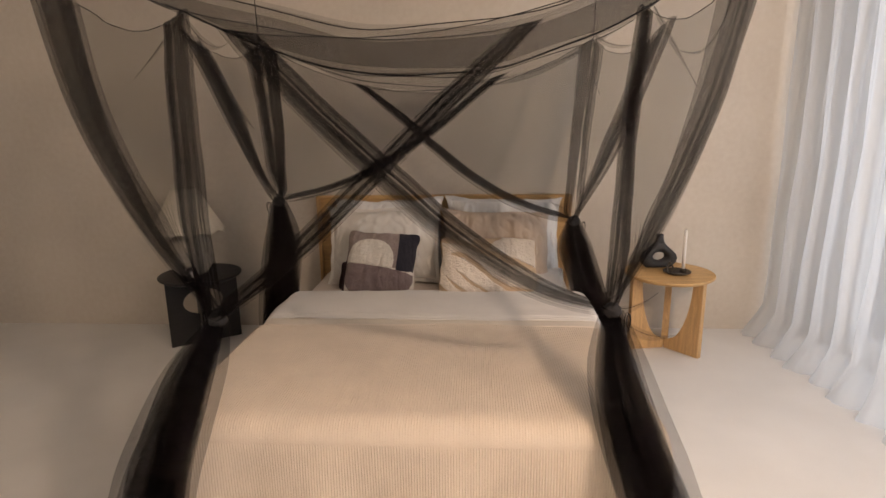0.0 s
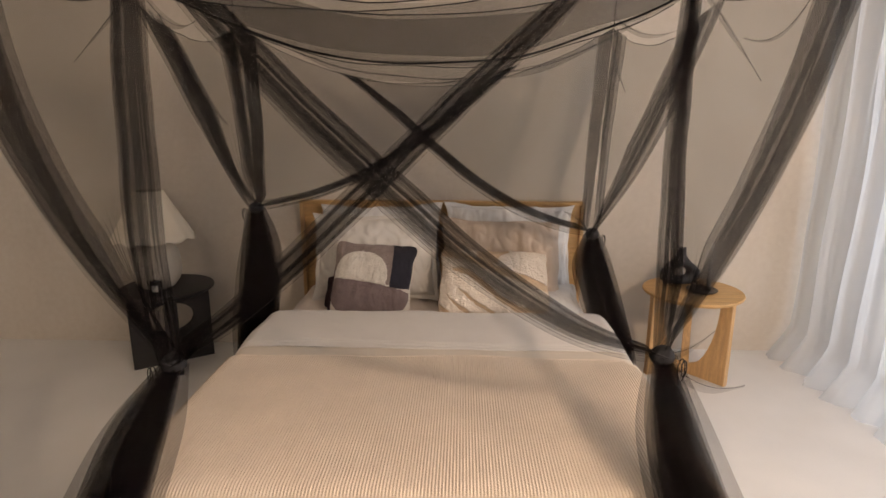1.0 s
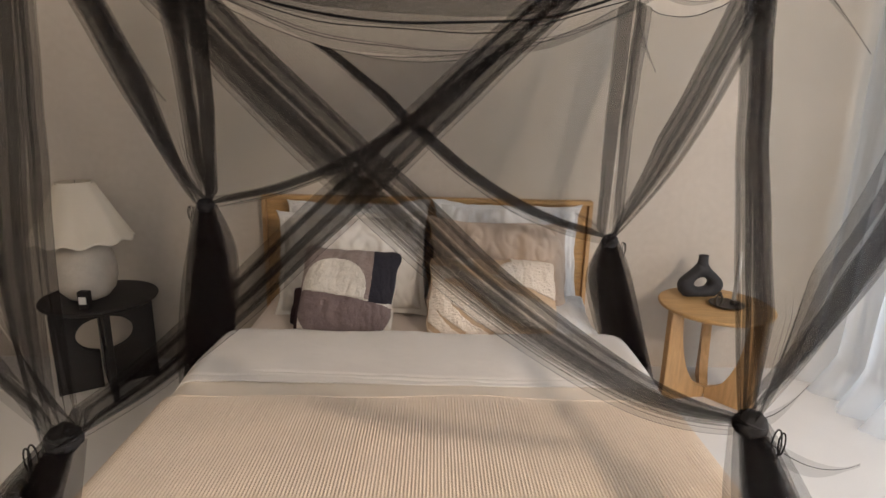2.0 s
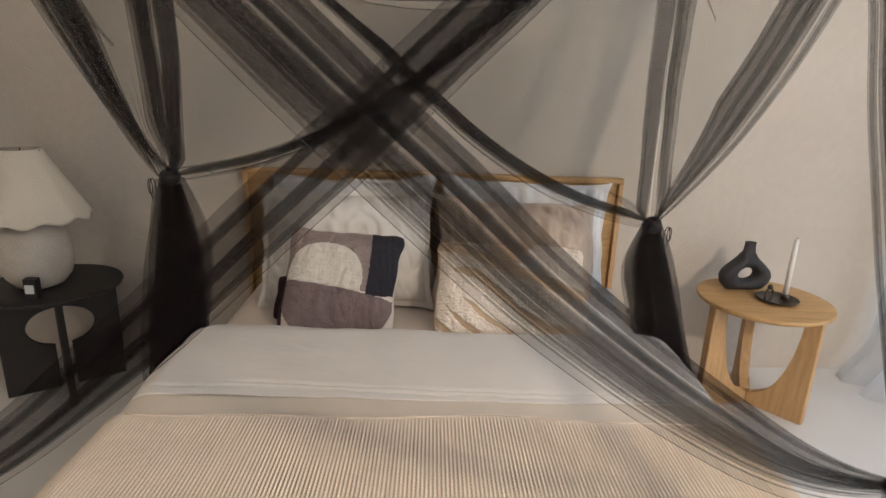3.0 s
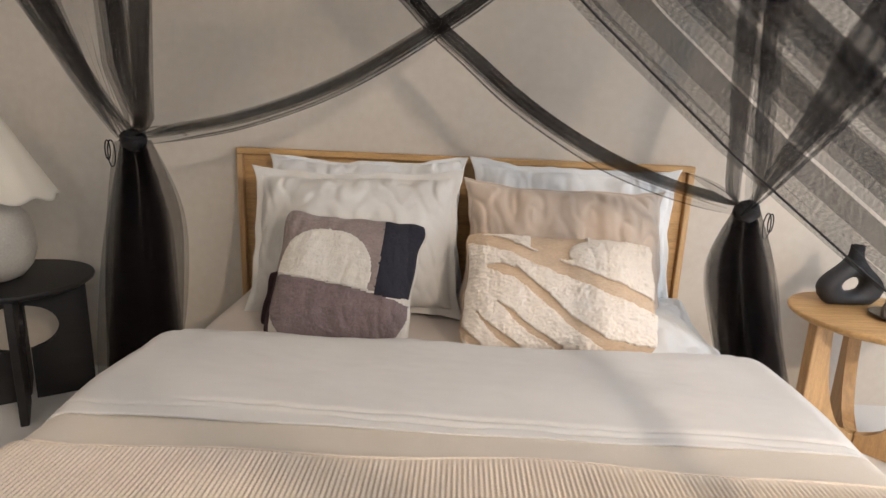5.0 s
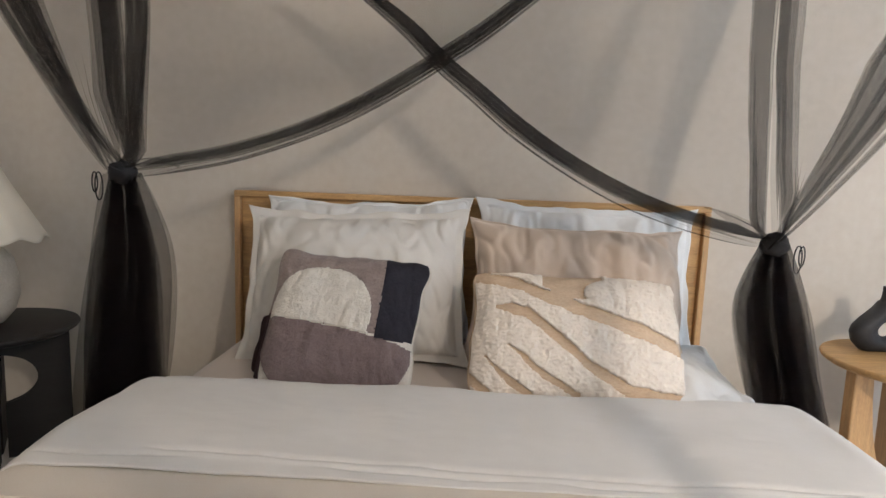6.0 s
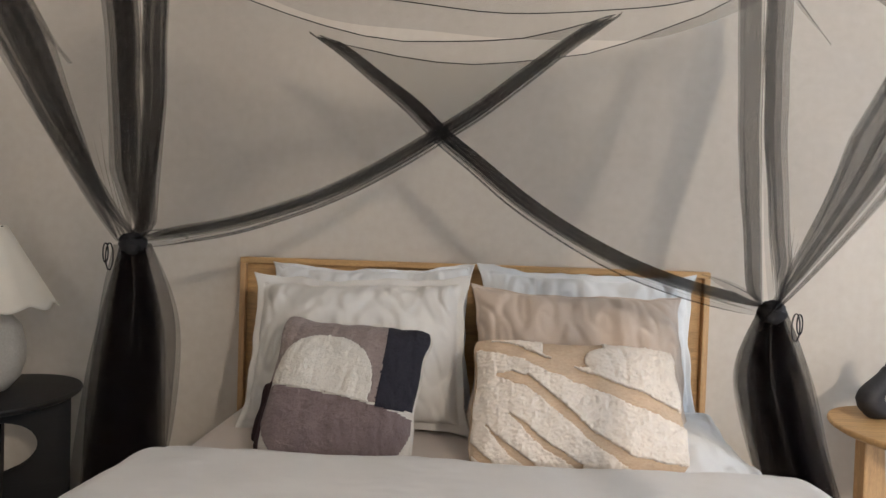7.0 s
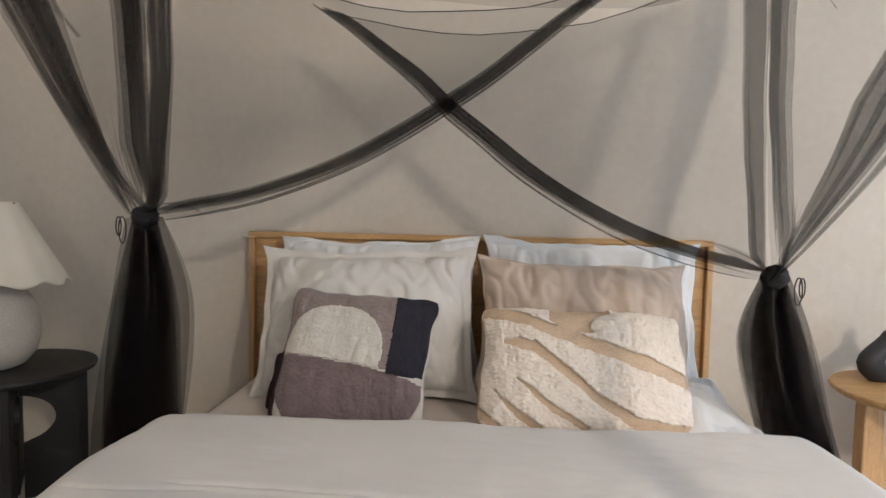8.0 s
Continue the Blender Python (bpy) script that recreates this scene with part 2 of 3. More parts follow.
curtains = [(-1.62, -0.07), (-3.1, -1.60), (-4.75, -3.08), (-6.4, -4.73), (-8.3, -6.38)]
for n, (a, b) in enumerate(curtains):
    drape = tagged(empty("sheer_curtain"), "white sheer voile curtain hanging in soft folds to the floor", "curtain", group="sheer curtains")
    put_mesh("cloth", *curtain(a, b, 3 + n)[:2], M_CURTAIN, drape)
tagged(part("curtain_track", box(2.12, 2.18, -8.35, -0.02, 2.625, 2.66, 0.004), M_FRAME), "slim white curtain track under the ceiling", "curtain track")
drop = tube([(2.15, -0.5, 2.66), (2.15, -0.5, 2.70)], 0.01)
tagged(part("track_bracket", drop, M_FRAME), "small white bracket of the curtain track", "bracket")

# ---- unseen pendant bodies added around the warm bulbs behind the viewer ----
for at, watts in WARM_LAMPS:
    pendant = tagged(empty("added_pendant", at), "unseen small dark metal pendant lamp added around a warm bulb", "lamp", group="pendant lamps")
    part("cord", tube([(0, 0, 0.16), (0, 0, TOP - at[2])], 0.004), M_CORD, pendant)
    part("shade", lathe([(0.02, 0.18), (0.05, 0.17), (0.09, 0.12), (0.088, 0.12), (0.045, 0.165), (0.02, 0.175)]), M_METAL, pendant, smooth=True)

# ---- the bed ----
bed = tagged(empty("bed"), "low oak double bed with a framed headboard against the wall", "bed")
HX, HTOP = 0.845, 0.935
headboard = part("headboard", box(-HX + 0.022, HX - 0.022, -0.034, -0.008, 0.08, HTOP - 0.022, 0.002), M_OAK, bed)
part("headboard_rail", box(-HX, HX, -0.055, -0.006, HTOP - 0.022, HTOP, 0.003), M_OAK, headboard)
for s in (-1, 1):
    part("headboard_stile", box(s * HX - 0.011 - s * 0.011, s * HX + 0.011 - s * 0.011, -0.055, -0.006, 0.0, HTOP - 0.0225, 0.003), M_OAK_UP, headboard)
    part("side_rail", box(s * 0.81 - 0.015, s * 0.81 + 0.015, -2.08, -0.06, 0.16, 0.30, 0.004), M_OAK, bed)
part("foot_rail", box(-0.825, 0.825, -2.112, -2.082, 0.16, 0.30, 0.004), M_OAK, bed)
for x in (-0.74, 0.74):
    for y in (-2.02, -0.2):
        part("leg", box(x - 0.03, x + 0.03, y - 0.03, y + 0.03, 0.0, 0.16, 0.004), M_OAK_UP, bed)
part("slat_base", box(-0.794, 0.794, -2.078, -0.07, 0.22, 0.25, 0.003), M_OAK, bed)


def cushion_box(x0, x1, y0, y1, z0, z1, seed, amp=0.006, round_=0.05):
    """A soft slab with rounded edges and an uneven top."""
    bm = box(x0, x1, y0, y1, z0, z1, round_, 4)
    bmesh.ops.subdivide_edges(bm, edges=[e for e in bm.edges if e.calc_length() > 0.12], cuts=16, use_grid_fill=True)
    for v in bm.verts:
        v.co.z += amp * rough_noise(v.co.x, v.co.y, seed, 4.0) if v.co.z > (z0 + z1) / 2 else 0
    return bm


mattress = tagged(part("mattress", cushion_box(-0.79, 0.79, -2.075, -0.065, 0.252, 0.432, 1), M_SHEET, smooth=True), "thick mattress in a blush fitted sheet", "mattress")


def drape_cloth(half, y_head, y_foot, z_top, z_side, z_foot, edge_r, cols, rows, bump, foot_over=0.0):
    """Cloth over the bed: level on top, turning down at both sides, and over the foot where asked."""
    width = half + math.pi * edge_r / 2 + (z_top - edge_r - z_side)
    length = y_head - y_foot
    extra = (math.pi * edge_r / 2 + (z_top - edge_r - z_foot)) if foot_over else 0.0

    def turned(d, flat):
        if d <= flat:
            return d, 0.0
        a = (d - flat) / edge_r
        if a < math.pi / 2:
            return flat + edge_r * math.sin(a), edge_r * (1 - math.cos(a))
        return flat + edge_r, edge_r + (d - flat - edge_r * math.pi / 2)
    verts, uv = [], []
    for i in range(rows):
        q = (length + extra) * i / (rows - 1)
        yy, dy = turned(q, length)
        for j in range(cols):
            d = (2 * j / (cols - 1) - 1) * width
            xx, dx = turned(abs(d), half)
            x, y, z = math.copysign(xx, d), y_head - yy, z_top - dx - dy
            ox, oz = bump(d, q, dx, dy)
            side = math.copysign(1, d)
            if dx > edge_r:
                x += side * (0.025 * math.sin(q * 17 + 2 * rough_noise(q, d, 1, 2)) * min(1, (dx - edge_r) * 3) + oz)
            elif dy > edge_r:
                y -= oz + 0.02 * math.sin(d * 15) * min(1, (dy - edge_r) * 3)
            else:
                z += oz
                x += ox
            verts.append((x, y, max(z, 0.02)))
            uv.append((d, q))
    return verts, grid_faces(rows, cols), uv


def solid(ob, thick, offset=-1.0):
    mod = ob.modifiers.new("thickness", "SOLIDIFY")
    mod.thickness, mod.offset = thick, offset
    return ob


# the duvet, and its turned-back top with the long crease at the hem
def duvet_bump(d, q, dx, dy):
    head = math.exp(-(q / 0.07) ** 2) * (1.0 + 0.35 * math.exp(-(d / 0.5) ** 2))
    soft = 0.012 * rough_noise(d, q, 5, 3.2) + 0.006 * rough_noise(d, q, 9, 9.0) + 0.0012 * rough_noise(d * 1.0, q * 2.0, 2, 22)
    return 0.0, soft - 0.036 * head - 0.012 * max(0, abs(d) - 0.6)


duvet = tagged(empty("duvet"), "rumpled off-white linen duvet turned back below the pillows", "duvet")
solid(put_mesh("lower_cover", *drape_cloth(0.775, -0.74, -2.05, 0.473, 0.22, 0.3, 0.06, 120, 70, lambda d, q, dx, dy: (0, 0.005 * rough_noise(d, q, 3, 5)))[:2], M_SAND, duvet, "sand-coloured underside of the duvet"), 0.006)


def fold_bump(d, q, dx, dy):
    """Long broken creases and puckers along the hem."""
    line = q - 0.462 - 0.018 * d - 0.010 * rough_noise(d, 1, 2, 3)
    gate = max(0.0, min(1.0, 0.45 + 1.6 * rough_noise(d, 3, 3, 3.4)))
    again = max(0.0, min(1.0, 0.40 + 1.8 * rough_noise(d, 8, 5, 4.1)))
    crease = -0.017 * gate * math.exp(-(line / 0.0055) ** 2) - 0.012 * again * math.exp(-((line - 0.022 - 0.010 * rough_noise(d, 6, 1, 5)) / 0.004) ** 2)
    pucker = 0.0035 * gate * math.exp(-((line - 0.010) / 0.008) ** 2)
    sink = -0.016 * max(0.0, min(1.0, (q - 0.33) / 0.18)) ** 1.5
    return 0.0, duvet_bump(d, q, dx, dy)[1] * (1 - 0.55 * min(1, q / 0.5)) + crease + pucker + sink


solid(put_mesh("turned_back_top", *drape_cloth(0.768, -0.655, -1.165, 0.496, 0.28, 0.3, 0.07, 260, 200, fold_bump)[:2], M_DUVET, duvet, "off-white linen top with a long creased hem"), 0.005)


# the ribbed bedspread
RIB = 0.0092


def rib_bump(d, q, dx, dy):
    across = math.cos(2 * math.pi * d / RIB)
    cell = 0.5 + 0.5 * math.cos(2 * math.pi * (q / 0.0135 + 0.5 * (round(d / RIB) % 2)))
    head = 1.0 - 0.7 * math.exp(-(q / 0.02) ** 2)
    return 0.0, 0.0022 * across * (0.50 + 0.50 * cell) * head + 0.003 * rough_noise(d, q, 7, 2.5) + 0.0012 * rough_noise(d, q, 8, 10)


def wavy_head(made):
    verts, faces, uv = made
    out = []
    for (x, y, z), (d, q) in zip(verts, uv):
        out.append((x, y + math.exp(-q / 0.25) * (0.018 * math.sin(3.5 * d + 0.6) - 0.02 * d + 0.008 * math.sin(11 * d)), z))
    return out, faces


spread = tagged(empty("bedspread"), "cream ribbed waffle cotton bedspread over the foot of the bed", "bedspread")
put_mesh("top_cloth", *wavy_head(drape_cloth(0.770, -1.275, -2.08, 0.492, 0.13, 0.16, 0.080, 1300, 300, rib_bump, 1.0)), M_SPREAD, spread)
hem_line = [(x, -1.278 + 0.018 * math.sin(3.5 * x + 0.6) - 0.02 * x + 0.008 * math.sin(11 * x) + 0.004, 0.492 + 0.006 * rough_noise(x, 0, 7, 3.0)) for x in np.linspace(-0.775, 0.775, 80)]
part("hem", tube(hem_line, 0.0032, 6), M_SPREAD, spread, "rolled hem of the bedspread", smooth=True)


# ---- pillows ----
def pillow_shape(w, h, d, flange=0.0, seed=0, n=44, wrinkle=0.006, pinch=0.05):
    """Front and back sheets of a stuffed pillow; (x, z) in its plane, y its thickness. Returns place(u, v, side)."""
    def place(u, v, side):
        bw, bh = w / 2, h / 2
        x = u * (bw + flange) * (1 - pinch * (1 - v * v) * abs(u) ** 3)
        z = v * (bh + flange) * (1 - pinch * (1 - u * u) * abs(v) ** 3)
        a = min(1.0, abs(u) * (bw + flange) / bw)
        b = min(1.0, abs(v) * (bh + flange) / bh)
        full = max(0.0, (1 - a ** 3.0)) ** 0.5 * max(0.0, (1 - b ** 3.0)) ** 0.5
        rim = max(abs(u), abs(v)) ** 4
        corner = (u * v) ** 6
        x += rim * (0.014 * rough_noise(x, z, seed + 21, 5.0) + 0.006 * rough_noise(x, z, seed + 22, 17.0)) - (0.022 if pinch < 0.055 or w < 0.5 else -0.012) * corner * math.copysign(1, u)
        z += rim * (0.014 * rough_noise(x, z, seed + 23, 5.0) + 0.006 * rough_noise(x, z, seed + 24, 17.0)) - (0.016 if pinch < 0.055 or w < 0.5 else -0.010) * corner * math.copysign(1, v)
        y = d / 2 * full
        edge = min(1, full * 2.2)
        wrinkles = wrinkle * (2.2 * rough_noise(x, z, seed + side, 4.5) + 1.1 * rough_noise(x * 2.2, z * 0.9, seed + 5 + side, 9.0))
        crease = rough_noise(x * 1.7 + 0.4 * z, z * 0.8 - 0.5 * x, seed + 3, 12.0)
        wrinkles -= wrinkle * 1.3 * max(0.0, 0.30 - abs(crease)) * 3 * (1 - 0.5 * full)
        if w > 0.6:
            fan = math.atan2(v + 1.2, u * 1.3) * 9 + 2.5 * rough_noise(x, z, seed + 31, 3.0)
            wrinkles += wrinkle * 0.40 * max(0.0, math.sin(fan)) ** 3 * max(0.0, rough_noise(x, z, seed + 33, 4.0) + 0.25) * (0.3 + 0.7 * abs(v))
            wrinkles += wrinkle * 0.22 * max(0.0, v) ** 3 * math.sin(24 * x + 9 * rough_noise(x, z, seed + 35, 6.0)) * max(0.0, 0.2 + rough_noise(x, 0, seed + 36, 3.5))
        y += wrinkles * (0.30 + 0.70 * edge) * (1 if full > 0.001 else 0.5)
        if flange and (a >= 1 or b >= 1):
            y = 0.003 + 0.020 * side * rough_noise(x, z, seed + 9, 11.0)
            x += 0.006 * rough_noise(x, z, seed + 12, 9.0)
            z += 0.008 * rough_noise(x, z, seed + 14, 8.0)
        return x, -side * y, z
    return place


def pillow_mesh(place, n=44):
    verts, faces = [], []
    for side in (1, -1):
        base = len(verts)
        for i in range(n + 1):
            for j in range(n + 1):
                u, v = 2 * j / n - 1, 2 * i / n - 1
                u, v = math.sin(u * math.pi / 2) * 0.35 + u * 0.65, math.sin(v * math.pi / 2) * 0.35 + v * 0.65
                verts.append(place(u, v, side))
        for q in grid_faces(n + 1, n + 1):
            q = tuple(base + k for k in q)
            faces.append(q if side == 1 else q[::-1])
    bm = bmesh.new()
    vs = [bm.verts.new(v) for v in verts]
    for q in faces:
        bm.faces.new([vs[k] for k in q])
    m = n + 1
    half = m * m
    rim = [j for j in range(m)] + [i * m + n for i in range(1, m)] + [n * m + j for j in range(n - 1, -1, -1)] + [i * m for i in range(n - 1, 0, -1)]
    for a, b in zip(rim, rim[1:] + rim[:1]):
        bm.faces.new((vs[a], vs[half + a], vs[half + b], vs[b]))
    return bm


def stand(ob, at, lean, turn=0.0, roll=0.0):
    ob.matrix_world = Matrix.Translation(at) @ pose(0, 0, 0, 0, 0, turn) @ pose(0, 0, 0, -lean, 0, 0) @ pose(0, 0, 0, 0, roll, 0)
    return ob


# back pillows in white, front pillows with flat borders
rows_of_pillows = (
    ((-0.345, -0.155, 0.687), 0.68, 0.46, 0.17, 0.010, 12, 0, -1.0, M_PILLOW, "plump white cotton pillow leaning on the headboard", 11, 0.058),
    ((0.398, -0.155, 0.684), 0.69, 0.45, 0.17, 0.022, 12, 0, 1.0, M_PILLOW, "creased white cotton pillow leaning on the headboard", 17, 0.058),
    ((-0.350, -0.320, 0.660), 0.650, 0.440, 0.21, 0.026, 20, 0, -1.5, M_LINEN, "pale grey linen pillow with a flat border", 23, 0.058),
    ((0.342, -0.310, 0.650), 0.650, 0.440, 0.21, 0.008, 21, 0, 1.5, M_BEIGE, "beige cotton pillow with a ruffled flat border", 31, 0.058),
)
for at, w, h, d, fl, lean, turn, roll, mat, label, seed, pinch in rows_of_pillows:
    ob = part("pillow", pillow_mesh(pillow_shape(w, h, d, fl, seed, wrinkle=0.012, pinch=pinch), 96), mat, None, smooth=True)
    tagged(stand(ob, at, lean, turn, roll), label, "pillow", group="bed pillows")


flat_pillow = part("pillow", pillow_mesh(pillow_shape(0.62, 0.44, 0.085, 0.022, 83, wrinkle=0.010, pinch=0.05), 60), M_PILLOW, None, smooth=True)
tagged(stand(flat_pillow, (0.435, -0.46, 0.470), 86, -4, 0), "white cotton pillow lying flat under the leaning ones", "pillow", group="bed pillows")


def patch(name, place, inside, rise, material, parent, n=120, rough=0.0015, label=""):
    """A raised piece of pile on a cushion's front, where inside(u, v) holds."""
    index, verts, faces = {}, [], []
    on = [[inside((j + 0.5) / n, (i + 0.5) / n) for j in range(n)] for i in range(n)]

    def vert(i, j, up):
        key = (i, j, up)
        if key not in index:
            x, y, z = place(2 * j / n - 1, 2 * i / n - 1, 1)
            lift = rise + rough * rough_noise(x, z, 2, 130.0) * 1.6 + rough * rough_noise(x, z, 7, 45.0) if up else -0.004
            index[key] = len(verts)
            verts.append((x, y - lift, z))
        return index[key]
    for i in range(n):
        for j in range(n):
            if not on[i][j]:
                continue
            faces.append((vert(i, j, 1), vert(i, j + 1, 1), vert(i + 1, j + 1, 1), vert(i + 1, j, 1)))
            for di, dj, a, b in ((-1, 0, (i, j), (i, j + 1)), (1, 0, (i + 1, j + 1), (i + 1, j)), (0, -1, (i + 1, j), (i, j)), (0, 1, (i, j + 1), (i + 1, j + 1))):
                k, l = i + di, j + dj
                if not (0 <= k < n and 0 <= l < n and on[k][l]):
                    faces.append((vert(*b, 1), vert(*a, 1), vert(*a, 0), vert(*b, 0)))
    return put_mesh(name, verts, faces, material, parent, label)


# square cushion with an abstract pattern of wool patches
shape = pillow_shape(0.445, 0.42, 0.16, 0.0, 41, wrinkle=0.006, pinch=0.08)
plain_shape = shape


def shape(u, v, side):
    """The square cushion sags to one side and is narrower at its foot."""
    x, y, z = plain_shape(u, v, side)
    return x * (1 + 0.12 * z) + 0.055 * z - 0.008, y, z


pattern = tagged(part("cushion", pillow_mesh(shape), M_IVORY, None, smooth=True), "square wool cushion with an abstract mauve, ivory and black pattern", "cushion")
stand(pattern, (-0.333, -0.545, 0.588), 22, 3, 5.0)


def jag(u, v):
    return 0.008 * rough_noise(u, v, 3, 24.0)


def base_line(u):
    return 0.50 - 0.12 * u + 0.03 * math.sin(3 * u)


def dome(u, v):
    return v + jag(u, v) >= base_line(u) and ((u - 0.365) / 0.315) ** 2 + (max(0, v - 0.52) / 0.335) ** 2.4 < 1 + jag(u, v) * 4


def stripe(u, v):
    return v > 0.375 + 0.05 * u and u > 0.715 + 0.02 * (1 - v) + jag(u, v) and u < 0.985


def bowl(u, v):
    return v < base_line(u) - 0.008 + jag(u, v) and abs((u - 0.50) / 0.480) ** 3 + abs((v - 0.46) / 0.44) ** 3 < 1 + jag(u, v) * 4 and u > 0.04


patch("ivory_dome", shape, dome, 0.006, M_IVORY, pattern, label="tufted ivory half-round patch")
patch("ink_stripe", shape, stripe, 0.004, M_NAVY, pattern, label="ink-black wool stripe")
patch("mauve_bowl", shape, bowl, 0.004, M_MAUVE, pattern, label="mauve-grey wool patch")
patch("taupe_ground", shape, lambda u, v: v > 0.45 and not dome(u, v) and not stripe(u, v) and v > base_line(u) and u < 0.74 and 0.015 < u and v < 0.99, 0.0035, M_TAUPE, pattern, label="taupe wool ground")
patch("maroon_edge", shape, lambda u, v: u < 0.045 + 0.02 * (0.5 - v) and 0.06 < v < 0.52, 0.004, M_MAROON, pattern, label="dark maroon edge patch")

hidden = part("cushion", pillow_mesh(pillow_shape(0.40, 0.18, 0.10, 0.0, 71, wrinkle=0.004)), M_MAROON, None, smooth=True)
tagged(stand(hidden, (-0.398, -0.525, 0.510), 24, 3, 4.0), "dark maroon wool cushion tucked behind the patterned one", "cushion")

# oblong cushion with tufted waves
oblong = pillow_shape(0.575, 0.375, 0.15, 0.0, 57, wrinkle=0.005, pinch=0.05)
waves = tagged(part("cushion", pillow_mesh(oblong), M_WEAVE, None, smooth=True), "oblong sand cushion with tufted cream wave stripes", "cushion")
stand(waves, (0.290, -0.565, 0.583), 33, -1.5, 1.0)


def line_at(points, u):
    for (a, b), (c, d) in zip(points, points[1:]):
        if a <= u <= c:
            return b + (d - b) * (u - a) / (c - a)
    return None


# flat sand stripes: centre line and half width along the cushion
STRIPES = (
    (((0.0, 0.93), (0.22, 0.85), (0.36, 0.74), (0.5, 0.67), (0.7, 0.56), (1.0, 0.43)), 0.058),
    (((0.12, 0.66), (0.27, 0.61), (0.40, 0.46), (0.57, 0.24), (0.72, 0.11), (1.0, 0.06)), 0.046),
    (((0.19, 0.38), (0.34, 0.19), (0.52, 0.04)), 0.030),
    (((0.08, 0.30), (0.19, 0.14), (0.33, 0.0)), 0.030),
    (((0.0, 0.15), (0.13, 0.0)), 0.045),
    (((0.36, 0.82), (0.45, 0.92), (0.64, 0.97)), 0.045),
)


def tufted(u, v):
    w = v + 0.012 * rough_noise(u, v, 5, 18.0) + 0.006 * rough_noise(u, v, 6, 60.0)
    for points, half in STRIPES:
        c = line_at(points, u)
        rounded = min(1.0, 0.25 + 9 * (u - points[0][0])) if points[0][0] else 1.0
        if c is not None and abs(w - c) < half * rounded:
            return False
    if 0.34 < u < 0.62 and w > 0.74 + 1.2 * max(0, 0.42 - u) and ((u - 0.80) / 0.26) ** 2 + ((w - 0.80) / 0.17) ** 2 > 1:
        return False
    if v > 0.95 and u < 0.3 or w > 0.96 and u > 0.66:
        return False
    return 0.015 < u < 0.985 and v > 0.01


patch("tufting", oblong, tufted, 0.010, M_TUFT, waves, 150, 0.0024, "cream tufted wave stripes")


# ---- side tables ----
def side_table(name, at, radius, height, turn, wood, wood_top, style, label):
    """Round top on upright boards set in a star; their inner edges are cut in curves."""
    table = tagged(empty(name, at, turn), label, "side table")
    part("tabletop", lathe([(radius - 0.02, height - 0.026), (radius - 0.004, height - 0.016), (radius, height - 0.008), (radius - 0.003, height - 0.001), (radius - 0.008, height)], 72), wood_top, table, smooth=True)
    h = height - 0.0262
    if style == "hollow":
        arms = (-50, 70, 190)
        outer = [(radius * 0.90, 0.0), (radius * 0.90, h)]
        inner = [(0.012 + (radius * 0.66 - 0.012) * math.cos(a), h - (h - 0.055) * math.sin(a)) for a in np.linspace(0, math.pi / 2, 16)] + [(0.012, 0.0)]
        wide = 0.020
    else:
        arms = (35, 125, 215, 305)
        outer = [(radius * 0.86, 0.0), (radius * 0.86, h)]
        mid, r = h * 0.63, radius * 0.42
        inner = [(0.020, h), (0.020, mid + r * 0.78)]
        inner += [(0.020 + r * math.cos(a), mid + r * 0.80 * math.sin(a)) for a in np.linspace(math.pi / 2 - 0.3, -math.pi / 2 + 0.3, 12)]
        inner += [(0.030, mid - r * 0.78), (0.030, 0.0)]
        wide = 0.013
    for a in arms:
        bm = bmesh.new()
        outline = outer + inner
        front = [bm.verts.new((x, -wide, z)) for x, z in outline]
        back = [bm.verts.new((x, wide, z)) for x, z in outline]
        bm.faces.new(front)
        bm.faces.new(back[::-1])
        for k in range(len(outline)):
            l = (k + 1) % len(outline)
            bm.faces.new((front[k], back[k], back[l], front[l]))
        bmesh.ops.bevel(bm, geom=[e for e in bm.edges if abs(e.verts[0].co.y - e.verts[1].co.y) < 1e-6], offset=0.003, segments=1, affect="EDGES")
        leg = part("leg", bm, wood, table)
        leg.matrix_basis = pose(0, 0, 0, 0, 0, a)
    return table


RT, RH = (1.412, -0.315, 0.0), 0.490
LT, LH = (-1.572, -0.297, 0.0), 0.470
side_table("side_table", RT, 0.265, RH, 0, M_OAK_UP, M_OAK, "hollow", "round light oak side table with curved board legs")
side_table("side_table", LT, 0.255, LH, 0, M_BLACK, M_BLACK, "holed", "round black-stained side table with boards cut in half circles")

# ---- table lamp ----
lamp = tagged(empty("table_lamp", (LT[0] - 0.03, LT[1] - 0.03, LH)), "cream fabric lampshade on a pale round ceramic base, unlit", "table lamp")
part("base", lathe([(0.055, 0.0), (0.085, 0.012), (0.116, 0.05), (0.131, 0.10), (0.131, 0.16), (0.118, 0.22), (0.085, 0.265), (0.045, 0.285), (0.02, 0.30), (0.015, 0.33)], 48), M_STONE, lamp, smooth=True)
cols, verts, faces = 144, [], []
levels = [(0.074, 0.555), (0.078, 0.55), (0.125, 0.46), (0.180, 0.36), (0.213, 0.300), (0.219, 0.290)]
for r, z in levels + [(r - 0.004, z) for r, z in levels[::-1]]:
    for k in range(cols):
        a = 2 * math.pi * k / cols
        w = 1 + 0.022 * max(0, (0.56 - z) / 0.31) * math.sin(11 * a + 1.3 * math.sin(2 * a)) + 0.0015 * math.sin(60 * a)
        verts.append((r * w * math.cos(a), r * w * math.sin(a), z - 0.010 * max(0, (0.5 - z) / 0.25) * math.sin(11 * a + 0.8)))
